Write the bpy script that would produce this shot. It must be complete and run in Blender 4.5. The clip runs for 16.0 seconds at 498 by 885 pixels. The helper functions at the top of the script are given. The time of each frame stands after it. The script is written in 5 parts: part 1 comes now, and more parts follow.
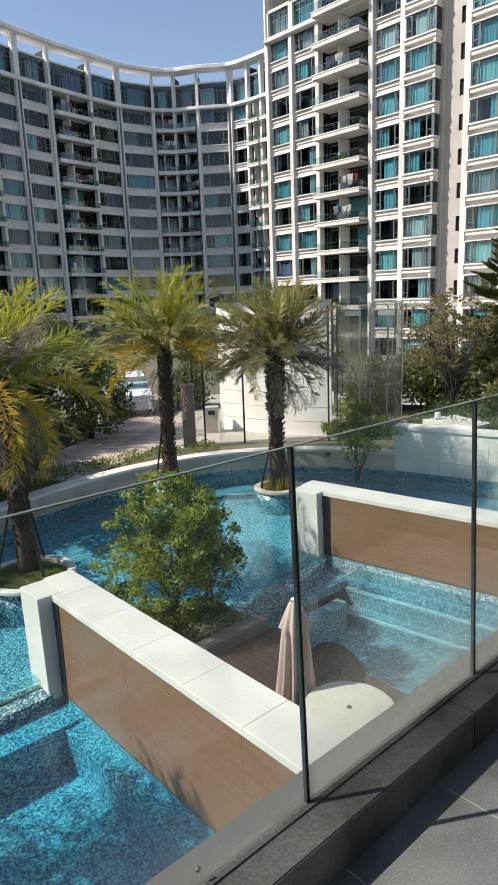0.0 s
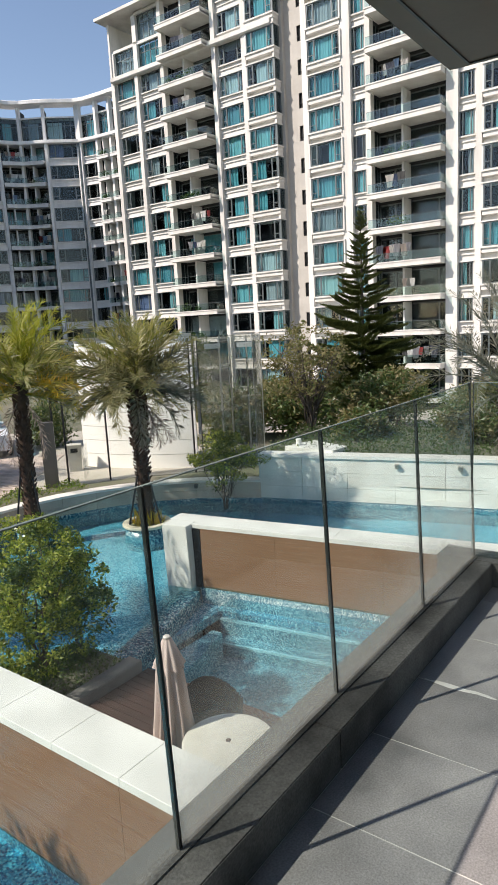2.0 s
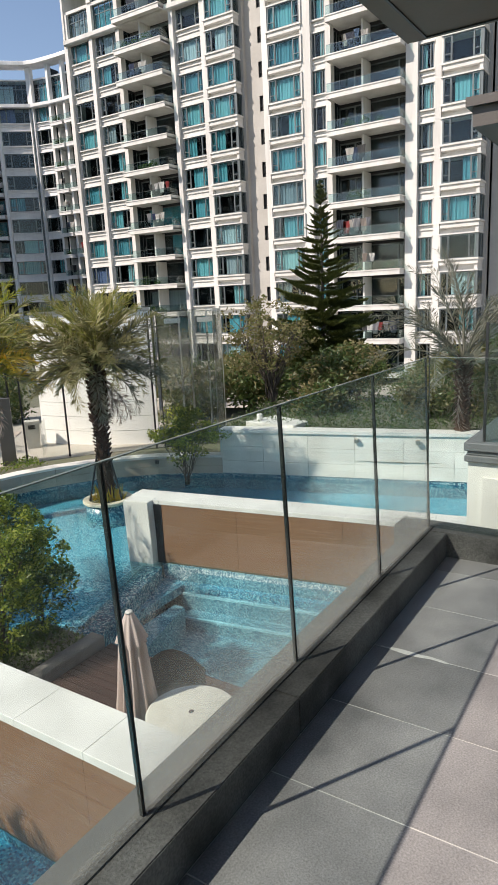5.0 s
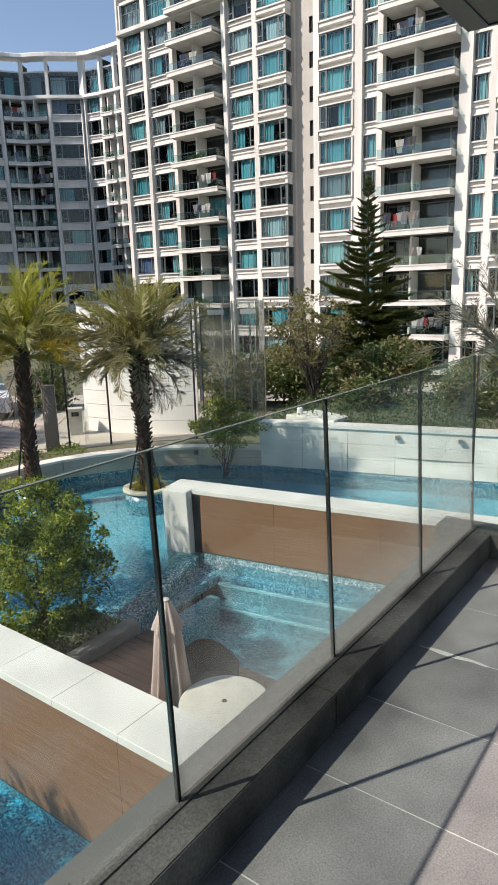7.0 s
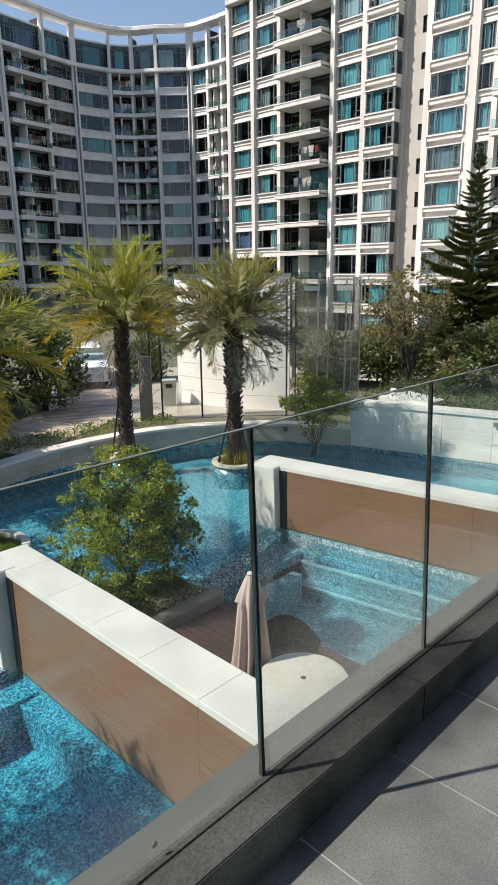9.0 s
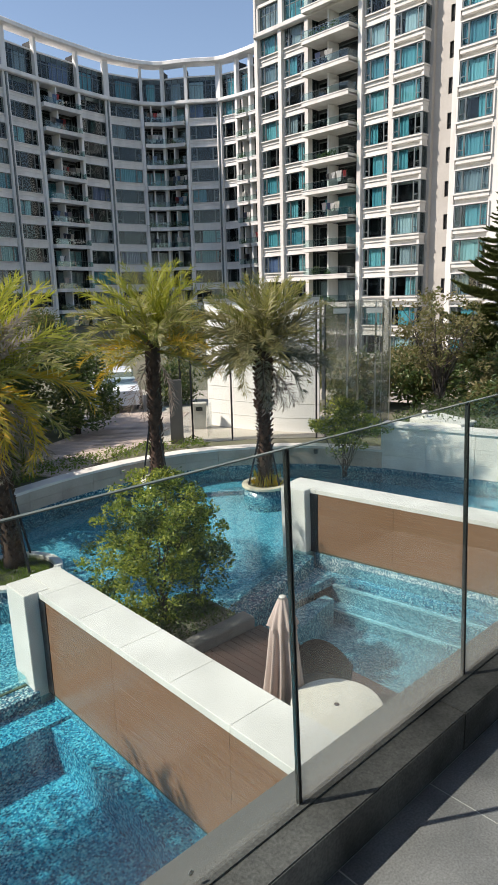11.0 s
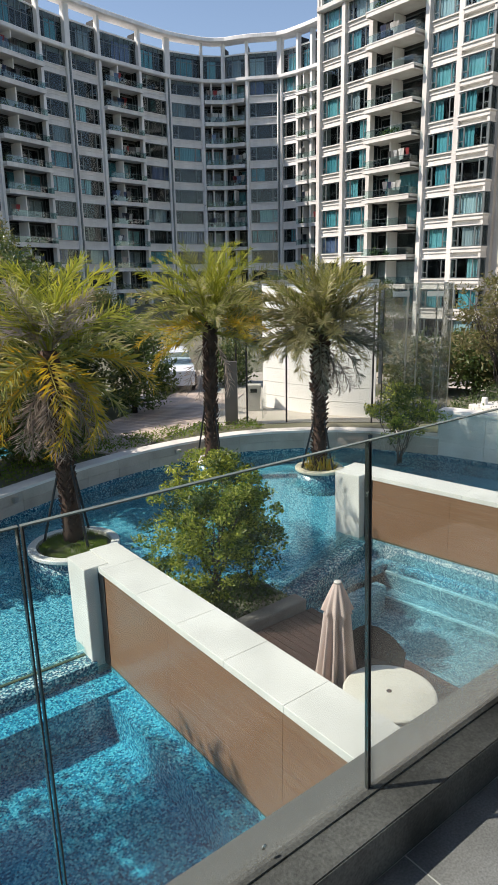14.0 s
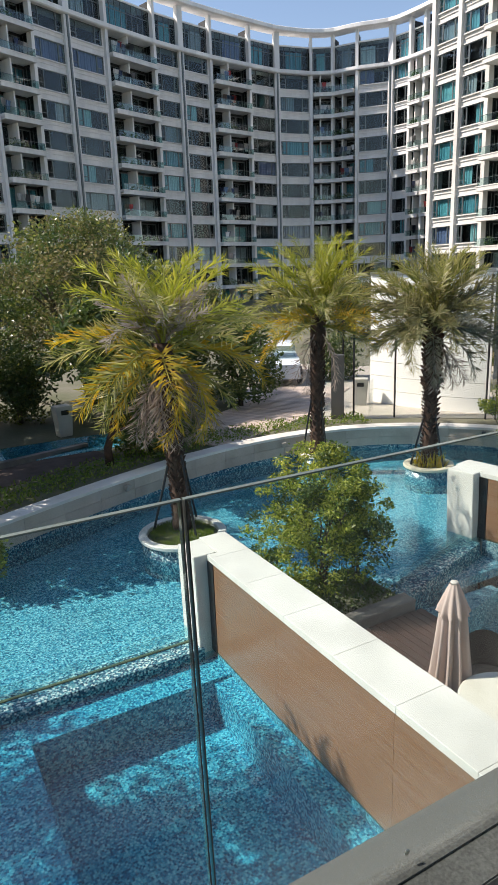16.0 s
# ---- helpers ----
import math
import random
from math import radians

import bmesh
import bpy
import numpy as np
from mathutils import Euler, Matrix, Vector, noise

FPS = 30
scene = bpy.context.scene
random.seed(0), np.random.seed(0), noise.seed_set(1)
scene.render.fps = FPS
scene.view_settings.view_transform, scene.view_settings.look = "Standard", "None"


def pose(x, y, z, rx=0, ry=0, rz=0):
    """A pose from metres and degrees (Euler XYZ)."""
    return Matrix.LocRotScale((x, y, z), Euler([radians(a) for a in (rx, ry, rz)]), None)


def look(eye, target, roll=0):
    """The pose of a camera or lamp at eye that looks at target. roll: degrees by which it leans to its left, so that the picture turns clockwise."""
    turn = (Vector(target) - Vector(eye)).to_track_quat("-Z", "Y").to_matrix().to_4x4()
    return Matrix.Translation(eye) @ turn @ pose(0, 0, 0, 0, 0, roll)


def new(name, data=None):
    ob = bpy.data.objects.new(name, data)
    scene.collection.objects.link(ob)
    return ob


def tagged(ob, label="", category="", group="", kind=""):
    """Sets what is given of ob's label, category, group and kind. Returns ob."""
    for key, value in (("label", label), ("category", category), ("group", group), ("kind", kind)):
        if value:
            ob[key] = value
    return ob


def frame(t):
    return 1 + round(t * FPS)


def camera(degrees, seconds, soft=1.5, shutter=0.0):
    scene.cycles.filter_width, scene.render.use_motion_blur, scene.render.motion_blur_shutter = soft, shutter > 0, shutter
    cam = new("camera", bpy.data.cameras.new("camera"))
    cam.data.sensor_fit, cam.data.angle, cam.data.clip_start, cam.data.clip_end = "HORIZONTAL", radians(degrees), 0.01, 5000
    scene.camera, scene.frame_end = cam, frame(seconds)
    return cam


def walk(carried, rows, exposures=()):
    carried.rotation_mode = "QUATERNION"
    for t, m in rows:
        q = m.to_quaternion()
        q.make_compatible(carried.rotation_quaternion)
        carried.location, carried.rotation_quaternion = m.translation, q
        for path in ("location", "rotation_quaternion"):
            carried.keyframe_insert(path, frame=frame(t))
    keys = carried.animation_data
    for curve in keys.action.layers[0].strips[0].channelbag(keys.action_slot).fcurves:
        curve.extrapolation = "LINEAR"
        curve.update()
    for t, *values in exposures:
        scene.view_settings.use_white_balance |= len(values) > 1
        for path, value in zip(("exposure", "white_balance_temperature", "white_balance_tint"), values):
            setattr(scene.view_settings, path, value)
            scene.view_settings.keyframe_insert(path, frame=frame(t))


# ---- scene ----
cam = camera(42.0, 16.0, 1.25)
PATH = [
    (0, (0.65, 0.038, 1.576), (1.944, 1.5, 1.143), -2.1),
    (0.5, (0.662, 0.011, 1.585), (2.021, 1.422, 1.183), -3.9),
    (1, (0.653, -0.004, 1.594), (2.097, 1.329, 1.22), -4.2),
    (1.5, (0.652, -0.012, 1.594), (2.171, 1.239, 1.237), -3.7),
    (2, (0.678, -0.004, 1.592), (2.259, 1.168, 1.237), -3.0),
    (2.5, (0.659, -0.015, 1.603), (2.293, 1.083, 1.254), -3.0),
    (3, (0.659, -0.018, 1.6), (2.298, 1.063, 1.22), -3.1),
    (3.5, (0.668, -0.018, 1.593), (2.32, 1.036, 1.192), -2.9),
    (4, (0.669, -0.02, 1.595), (2.318, 1.035, 1.186), -2.9),
    (6.5, (0.67, -0.008, 1.59), (2.261, 1.115, 1.131), -1.8),
    (7, (0.661, 0.002, 1.592), (2.223, 1.166, 1.14), -1.7),
    (7.5, (0.656, 0.0, 1.61), (2.173, 1.186, 1.069), -1.3),
    (8, (0.668, 0.015, 1.597), (2.149, 1.239, 1.042), -1.2),
    (8.5, (0.657, 0.033, 1.596), (2.084, 1.327, 1.057), -0.6),
    (9, (0.656, 0.05, 1.593), (2.03, 1.409, 1.077), -0.7),
    (9.5, (0.657, 0.056, 1.587), (2.023, 1.435, 1.103), -0.7),
    (10, (0.65, 0.062, 1.588), (1.999, 1.463, 1.125), -1.1),
    (12.5, (0.63, 0.051, 1.597), (1.934, 1.502, 1.158), -1.2),
    (13, (0.608, 0.043, 1.613), (1.9, 1.502, 1.164), -0.8),
    (13.5, (0.579, 0.042, 1.644), (1.828, 1.531, 1.172), -0.5),
    (14, (0.566, 0.101, 1.618), (1.76, 1.626, 1.12), -1.0),
    (14.5, (0.559, 0.171, 1.578), (1.696, 1.737, 1.076), -1.2),
    (15, (0.511, 0.19, 1.596), (1.6, 1.794, 1.102), -2.5),
    (15.5, (0.483, 0.188, 1.618), (1.48, 1.845, 1.108), -2.2),
    (16, (0.499, 0.21, 1.571), (1.434, 1.905, 1.066), -2.1),
]
EXPOSURES = [(t, stops, 6800, 14) for t, stops in ((0, 0.4), (2, 0.42), (3.5, 0.36), (7, 0.34), (8, 0.3), (9, 0.34), (10, 0.4), (13, 0.4), (14.5, 0.4), (16, 0.56))]
walk(cam, [(t, look(eye, target, roll)) for t, eye, target, roll in PATH], EXPOSURES)

# ---- world, sun, exposure ----
SUN_WAY = Vector((1.02, -0.647, -1.2)).normalized()
world = bpy.data.worlds.new("sky")
scene.world = world
world.use_nodes = True
sky = world.node_tree.nodes.new("ShaderNodeTexSky")
sky.sky_type, sky.sun_disc = "NISHITA", False
sky.sun_elevation, sky.sun_rotation = radians(45), math.atan2(-SUN_WAY.x, -SUN_WAY.y)
sky.air_density, sky.dust_density, sky.ozone_density = 1.0, 0.25, 0.7
background = world.node_tree.nodes["Background"]
background.inputs["Strength"].default_value = 0.125
world.node_tree.links.new(sky.outputs[0], background.inputs[0])
sun = new("sun", bpy.data.lights.new("sun", "SUN"))
sun.data.energy, sun.data.angle, sun.data.color = 5.0, radians(0.55), (1.0, 0.935, 0.84)
sun.matrix_world = look(-SUN_WAY * 60, (0, 0, 0))


# ---- materials ----
def material(name):
    m = bpy.data.materials.new(name)
    m.use_nodes = True
    return m, m.node_tree.nodes, m.node_tree.links, m.node_tree.nodes["Principled BSDF"]


def surface(name, colour, rough=0.6, spread=0.12, scale=3.0, fine=60.0, bump=0.15, metal=0.0, tint=None, each=0.0, depth=0.01, stretch=(1, 1, 1), spec=0.5):
    """A plain surface with stains at a large scale, grain at a small one and relief."""
    m, n, l, b = material(name)
    co = n.new("ShaderNodeTexCoord")
    mp = n.new("ShaderNodeMapping")
    mp.inputs["Scale"].default_value = stretch
    l.new(co.outputs["Object"], mp.inputs[0])
    big, small = n.new("ShaderNodeTexNoise"), n.new("ShaderNodeTexNoise")
    big.inputs["Scale"].default_value, big.inputs["Detail"].default_value = scale, 5
    small.inputs["Scale"].default_value, small.inputs["Detail"].default_value = fine, 3
    l.new(mp.outputs[0], big.inputs[0]), l.new(mp.outputs[0], small.inputs[0])
    ramp = n.new("ShaderNodeMix")
    ramp.data_type = "RGBA"
    c2 = tint or tuple(c * (1 - 2.2 * spread) for c in colour)
    ramp.inputs[6].default_value, ramp.inputs[7].default_value = (*colour, 1), (*c2, 1)
    st = n.new("ShaderNodeMapRange")
    st.inputs[1].default_value, st.inputs[2].default_value = 0.35, 0.75
    l.new(big.outputs[0], st.inputs[0])
    l.new(st.outputs[0], ramp.inputs[0])
    hsv = n.new("ShaderNodeHueSaturation")
    val = n.new("ShaderNodeMapRange")
    val.inputs[3].default_value, val.inputs[4].default_value = 1 - spread, 1 + spread
    l.new(small.outputs[0], val.inputs[0])
    source = val.outputs[0]
    if each:
        info = n.new("ShaderNodeObjectInfo")
        more = n.new("ShaderNodeMapRange")
        more.inputs[3].default_value, more.inputs[4].default_value = 1 - each, 1 + each
        mul = n.new("ShaderNodeMath")
        mul.operation = "MULTIPLY"
        l.new(info.outputs["Random"], more.inputs[0])
        l.new(source, mul.inputs[0]), l.new(more.outputs[0], mul.inputs[1])
        source = mul.outputs[0]
    l.new(source, hsv.inputs["Value"])
    l.new(ramp.outputs[2], hsv.inputs["Color"])
    l.new(hsv.outputs[0], b.inputs["Base Color"])
    rr = n.new("ShaderNodeMapRange")
    rr.inputs[3].default_value, rr.inputs[4].default_value = max(rough - 0.12, 0.05), min(rough + 0.12, 1)
    l.new(big.outputs[0], rr.inputs[0])
    l.new(rr.outputs[0], b.inputs["Roughness"])
    b.inputs["Metallic"].default_value = metal
    b.inputs["Specular IOR Level"].default_value = spec
    if bump:
        bp = n.new("ShaderNodeBump")
        bp.inputs["Strength"].default_value, bp.inputs["Distance"].default_value = bump, depth
        l.new(small.outputs[0], bp.inputs["Height"])
        l.new(bp.outputs[0], b.inputs["Normal"])
    return m


def stops(ramp, colours, n):
    """Spread the colours evenly along a colour ramp."""
    el = ramp.color_ramp.elements
    while len(el) > 1:
        el.remove(el[-1])
    el[0].position, el[0].color = 0.0, (*colours[0], 1)
    for i, c in enumerate(colours[1:], 1):
        el.new(i / n).color = (*c, 1)


def mosaic(name, colours, size=0.03):
    """Small square glass tiles in mixed colours with pale joints."""
    m, n, l, b = material(name)
    geo = n.new("ShaderNodeNewGeometry")
    off = n.new("ShaderNodeVectorMath")
    off.operation, off.inputs[1].default_value = "ADD", (0.0031, 0.0047, 0.0071)
    div = n.new("ShaderNodeVectorMath")
    div.operation, div.inputs[1].default_value = "DIVIDE", (size, size, size)
    cell = n.new("ShaderNodeVectorMath")
    cell.operation = "FLOOR"
    rnd = n.new("ShaderNodeTexWhiteNoise")
    l.new(geo.outputs["Position"], off.inputs[0]), l.new(off.outputs[0], div.inputs[0])
    l.new(div.outputs[0], cell.inputs[0]), l.new(cell.outputs[0], rnd.inputs[0])
    ramp = n.new("ShaderNodeValToRGB")
    ramp.color_ramp.interpolation = "CONSTANT"
    stops(ramp, colours, len(colours))
    patch = n.new("ShaderNodeTexNoise")
    patch.inputs["Scale"].default_value = 1.1
    l.new(geo.outputs["Position"], patch.inputs[0])
    hsv = n.new("ShaderNodeHueSaturation")
    mr = n.new("ShaderNodeMapRange")
    mr.inputs[3].default_value, mr.inputs[4].default_value = 0.75, 1.25
    l.new(patch.outputs[0], mr.inputs[0]), l.new(mr.outputs[0], hsv.inputs["Value"])
    l.new(rnd.outputs["Value"], ramp.inputs[0]), l.new(ramp.outputs[0], hsv.inputs["Color"])
    l.new(hsv.outputs[0], b.inputs["Base Color"])
    b.inputs["Roughness"].default_value = 0.25
    return m


def clear(name, tint, ior=1.45, rough=0.0, ripple=0.0, haze=0.0, veil=0.0, reach=0.4):
    """Clear glass or still water: what lies behind it shows through, tinted, under a gloss that grows at a slant."""
    m, n, l, b = material(name)
    n.remove(b)
    tr, gl, mx, fr = n.new("ShaderNodeBsdfTransparent"), n.new("ShaderNodeBsdfGlossy"), n.new("ShaderNodeMixShader"), n.new("ShaderNodeLayerWeight")
    tr.inputs[0].default_value, gl.inputs["Roughness"].default_value, fr.inputs[0].default_value = (*tint, 1), rough, 0.5
    head_on = ((ior - 1) / (ior + 1)) ** 2
    power, slant = n.new("ShaderNodeMath"), n.new("ShaderNodeMapRange")
    power.operation, power.inputs[1].default_value = "POWER", 5.0
    slant.inputs[3].default_value = head_on
    out = n["Material Output"]
    l.new(fr.outputs["Facing"], power.inputs[0]), l.new(power.outputs[0], slant.inputs[0])
    l.new(slant.outputs[0], mx.inputs[0]), l.new(tr.outputs[0], mx.inputs[1]), l.new(gl.outputs[0], mx.inputs[2])
    l.new(mx.outputs[0], out.inputs[0])
    if ripple:
        geo, ns, bp = n.new("ShaderNodeNewGeometry"), n.new("ShaderNodeTexNoise"), n.new("ShaderNodeBump")
        ns.inputs["Scale"].default_value, ns.inputs["Detail"].default_value = 5.0, 3
        bp.inputs["Strength"].default_value, bp.inputs["Distance"].default_value = ripple, 0.02
        l.new(geo.outputs["Position"], ns.inputs[0]), l.new(ns.outputs[0], bp.inputs["Height"])
        l.new(bp.outputs[0], gl.inputs["Normal"]), l.new(bp.outputs[0], fr.inputs["Normal"])
    if haze:
        df, mx2 = n.new("ShaderNodeBsdfTranslucent"), n.new("ShaderNodeMixShader")
        sm, mr, geo = n.new("ShaderNodeTexNoise"), n.new("ShaderNodeMapRange"), n.new("ShaderNodeNewGeometry")
        sm.inputs["Scale"].default_value, sm.inputs["Detail"].default_value = 1.6, 6
        mr.inputs[1].default_value, mr.inputs[2].default_value, mr.inputs[3].default_value, mr.inputs[4].default_value = 0.35, 0.75, haze * 0.3, haze
        df.inputs[0].default_value = (0.8, 0.8, 0.78, 1)
        l.new(geo.outputs["Position"], sm.inputs[0]), l.new(sm.outputs[0], mr.inputs[0]), l.new(mr.outputs[0], mx2.inputs[0])
        l.new(mx.outputs[0], mx2.inputs[1]), l.new(df.outputs[0], mx2.inputs[2]), l.new(mx2.outputs[0], out.inputs[0])
        if veil:
            # pale veil towards the pane's foot: dried dirt, with haze and glare painted in
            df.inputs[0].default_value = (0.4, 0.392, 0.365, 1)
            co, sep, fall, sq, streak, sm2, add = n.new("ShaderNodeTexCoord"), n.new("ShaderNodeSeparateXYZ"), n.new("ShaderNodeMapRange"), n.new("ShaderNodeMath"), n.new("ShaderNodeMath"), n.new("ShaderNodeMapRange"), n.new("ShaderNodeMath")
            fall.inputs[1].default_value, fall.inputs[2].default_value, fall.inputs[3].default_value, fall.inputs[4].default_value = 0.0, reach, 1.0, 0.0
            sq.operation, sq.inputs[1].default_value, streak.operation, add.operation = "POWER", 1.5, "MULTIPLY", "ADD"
            sm2.inputs[1].default_value, sm2.inputs[2].default_value, sm2.inputs[3].default_value, sm2.inputs[4].default_value = 0.3, 0.7, veil * 0.75, veil * 1.2
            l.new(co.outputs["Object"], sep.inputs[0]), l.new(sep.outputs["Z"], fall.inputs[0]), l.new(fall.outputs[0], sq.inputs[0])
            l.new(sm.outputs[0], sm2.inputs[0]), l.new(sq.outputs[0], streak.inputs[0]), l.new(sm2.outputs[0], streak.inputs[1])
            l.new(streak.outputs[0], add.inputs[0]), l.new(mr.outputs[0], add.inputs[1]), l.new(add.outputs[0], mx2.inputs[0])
    return m


def foliage(name, colours, rough=0.5, shine=0.35, through_leaf=0.35):
    """Leaves: each leaf takes a colour of its own, and lets some light through."""
    m, n, l, b = material(name)
    geo, ramp = n.new("ShaderNodeNewGeometry"), n.new("ShaderNodeValToRGB")
    stops(ramp, colours, max(1, len(colours) - 1))
    l.new(geo.outputs["Random Per Island"], ramp.inputs[0])
    l.new(ramp.outputs[0], b.inputs["Base Color"])
    b.inputs["Roughness"].default_value, b.inputs["Specular IOR Level"].default_value = rough, shine
    tl, mx = n.new("ShaderNodeBsdfTranslucent"), n.new("ShaderNodeMixShader")
    hs = n.new("ShaderNodeHueSaturation")
    hs.inputs["Value"].default_value, hs.inputs["Saturation"].default_value = 1.6, 1.1
    l.new(ramp.outputs[0], hs.inputs["Color"]), l.new(hs.outputs[0], tl.inputs[0])
    mx.inputs[0].default_value = through_leaf
    l.new(b.outputs[0], mx.inputs[1]), l.new(tl.outputs[0], mx.inputs[2])
    l.new(mx.outputs[0], n["Material Output"].inputs[0])
    return m


def choice(name, colours, rough=0.8):
    """One of several colours, picked object by object."""
    m, n, l, b = material(name)
    info, ramp = n.new("ShaderNodeObjectInfo"), n.new("ShaderNodeValToRGB")
    ramp.color_ramp.interpolation = "CONSTANT"
    stops(ramp, colours, len(colours))
    l.new(info.outputs["Random"], ramp.inputs[0]), l.new(ramp.outputs[0], b.inputs["Base Color"])
    b.inputs["Roughness"].default_value = rough
    return m


granite = surface("flamed_granite", (0.135, 0.13, 0.122), 0.8, 0.75, 2.5, 110, 0.6, depth=0.004)
granite_floor = surface("granite_paving", (0.32, 0.305, 0.3), 0.6, 0.6, 2.6, 150, 0.6, each=0.12, depth=0.002, tint=(0.135, 0.133, 0.134))
grout = surface("pale_grout", (0.6, 0.59, 0.56), 0.9, 0.15)
ledge_stone = surface("grey_ledge_stone", (0.125, 0.123, 0.115), 0.45, 0.08, 2, 120, 0.1)
white_stone = surface("white_stone", (0.76, 0.735, 0.685), 0.5, 0.05, 1.6, 40, 0.12, tint=(0.58, 0.56, 0.52), each=0.04, depth=0.003)
planter_stone = surface("white_planter_stone", (0.8, 0.765, 0.7), 0.65, 0.08, 1.3, 30, 0.15, tint=(0.58, 0.55, 0.49), each=0.06, depth=0.004)
# browner, darker copy of planter_stone: stains and the curved wall's shade in its colour
wall_stone = surface("shaded_stained_stone", (0.52, 0.465, 0.395), 0.65, 0.12, 1.3, 30, 0.15, tint=(0.35, 0.305, 0.25), each=0.08, depth=0.004)
wood_panel = surface("brown_wood_panel", (0.235, 0.14, 0.085), 0.24, 0.4, 1.4, 14, 0.0, stretch=(2, 0.4, 22), tint=(0.2, 0.098, 0.05))


def ribbed(m, pitch, depth):
    """Fine level ribs milled into a panel."""
    n, l = m.node_tree.nodes, m.node_tree.links
    co, sep, mul, sine, bp = n.new("ShaderNodeTexCoord"), n.new("ShaderNodeSeparateXYZ"), n.new("ShaderNodeMath"), n.new("ShaderNodeMath"), n.new("ShaderNodeBump")
    mul.operation, mul.inputs[1].default_value, sine.operation = "MULTIPLY", 2 * math.pi / pitch, "SINE"
    bp.inputs["Strength"].default_value, bp.inputs["Distance"].default_value = 0.1, depth
    l.new(co.outputs["Object"], sep.inputs[0]), l.new(sep.outputs["Z"], mul.inputs[0]), l.new(mul.outputs[0], sine.inputs[0])
    l.new(sine.outputs[0], bp.inputs["Height"]), l.new(bp.outputs[0], n["Principled BSDF"].inputs["Normal"])


ribbed(wood_panel, 0.034, 0.0022)
wood_deck = surface("dark_deck_wood", (0.07, 0.038, 0.03), 0.6, 0.2, 2, 30, 0.2, stretch=(10, 0.6, 4), each=0.15)
plank_walk = surface("weathered_planks", (0.6, 0.5, 0.43), 0.7, 0.2, 2, 30, 0.2, each=0.15)
dark_metal = surface("dark_grey_metal", (0.045, 0.047, 0.05), 0.4, 0.1, 3, 50, 0.03, metal=0.6)
steel = surface("brushed_steel", (0.6, 0.6, 0.6), 0.3, 0.05, 3, 90, 0.02, metal=1.0)
shaft_glass = clear("shaft_glass", (0.92, 0.935, 0.925), 1.6, haze=0.05)
rubber = surface("black_joint", (0.02, 0.022, 0.022), 0.35, 0.1, 5, 50, 0)
glass_edge = surface("green_glass_edge", (0.17, 0.21, 0.2), 0.2, 0.2, 6, 20, 0)
soffit = surface("dark_soffit_panel", (0.15, 0.105, 0.075), 0.55, 0.06, 1, 40, 0.05)
unseen_wall_dark = surface("dark_unseen_wall", (0.2, 0.17, 0.145), 0.6, 0.15, 1.2, 40, 0.1, tint=(0.13, 0.11, 0.095))
plaster = surface("cream_plaster", (0.72, 0.7, 0.65), 0.75, 0.04, 0.7, 30, 0.05)
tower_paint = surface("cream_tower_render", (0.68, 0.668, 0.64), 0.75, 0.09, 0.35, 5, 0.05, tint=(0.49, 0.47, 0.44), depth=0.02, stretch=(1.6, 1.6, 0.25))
# beige of the flanks, darkened so that their shade is in the colour
tower_side = surface("shaded_beige_render", (0.44, 0.42, 0.39), 0.75, 0.08, 0.35, 4, 0.05, tint=(0.35, 0.33, 0.305), depth=0.02)
grey_render = surface("grey_stone_render", (0.82, 0.805, 0.79), 0.7, 0.1, 0.35, 5, 0.05, tint=(0.58, 0.575, 0.57), depth=0.02, stretch=(1.6, 1.6, 0.25))
# near-black that paints the shade inside rooms and balcony recesses
shade_black = surface("painted_inner_shade", (0.025, 0.027, 0.03), 0.8, 0.3, 0.4, 3, 0)
window_metal = surface("grey_window_frame", (0.15, 0.175, 0.18), 0.4, 0.1, 3, 20, 0, metal=0.3)
curtain_cloth = choice("curtain_cloth", [(0.12, 0.37, 0.41), (0.2, 0.46, 0.49), (0.5, 0.55, 0.56), (0.09, 0.28, 0.33), (0.3, 0.5, 0.51), (0.4, 0.39, 0.4), (0.16, 0.17, 0.3), (0.13, 0.4, 0.45), (0.22, 0.25, 0.27), (0.1, 0.33, 0.38)])
pane_glass = clear("window_glass", (0.8, 0.89, 0.9), 1.48)
rail_glass = clear("balcony_glass", (0.78, 0.88, 0.87), 1.6)
guard_glass = clear("laminated_guard_glass", (0.885, 0.94, 0.93), 1.5, haze=0.01, veil=0.12, reach=0.36)
# heavier veil for panes met at a slant; that glare is painted in
veiled_glass = clear("veiled_guard_glass", (0.885, 0.94, 0.93), 1.5, haze=0.02, veil=0.44, reach=0.5)
lobby_glass = clear("lobby_glass", (0.95, 0.97, 0.96), 1.45, haze=0.02)
water = clear("pool_water", (0.58, 0.86, 0.91), 1.33, 0.02, 0.16)
basin_water = clear("basin_water", (0.36, 0.77, 0.86), 1.33, 0.02, 0.16)
mosaic_pool = mosaic("pool_mosaic", [(0.13, 0.37, 0.46), (0.32, 0.57, 0.63), (0.065, 0.24, 0.35), (0.60, 0.77, 0.79), (0.19, 0.45, 0.54), (0.03, 0.13, 0.225), (0.42, 0.64, 0.69), (0.09, 0.31, 0.42)], 0.021)
mosaic_basin = mosaic("basin_mosaic", [(0.08, 0.36, 0.46), (0.22, 0.56, 0.63), (0.04, 0.23, 0.35), (0.5, 0.77, 0.79), (0.12, 0.44, 0.54), (0.02, 0.13, 0.225), (0.32, 0.64, 0.69), (0.06, 0.3, 0.42)], 0.021)
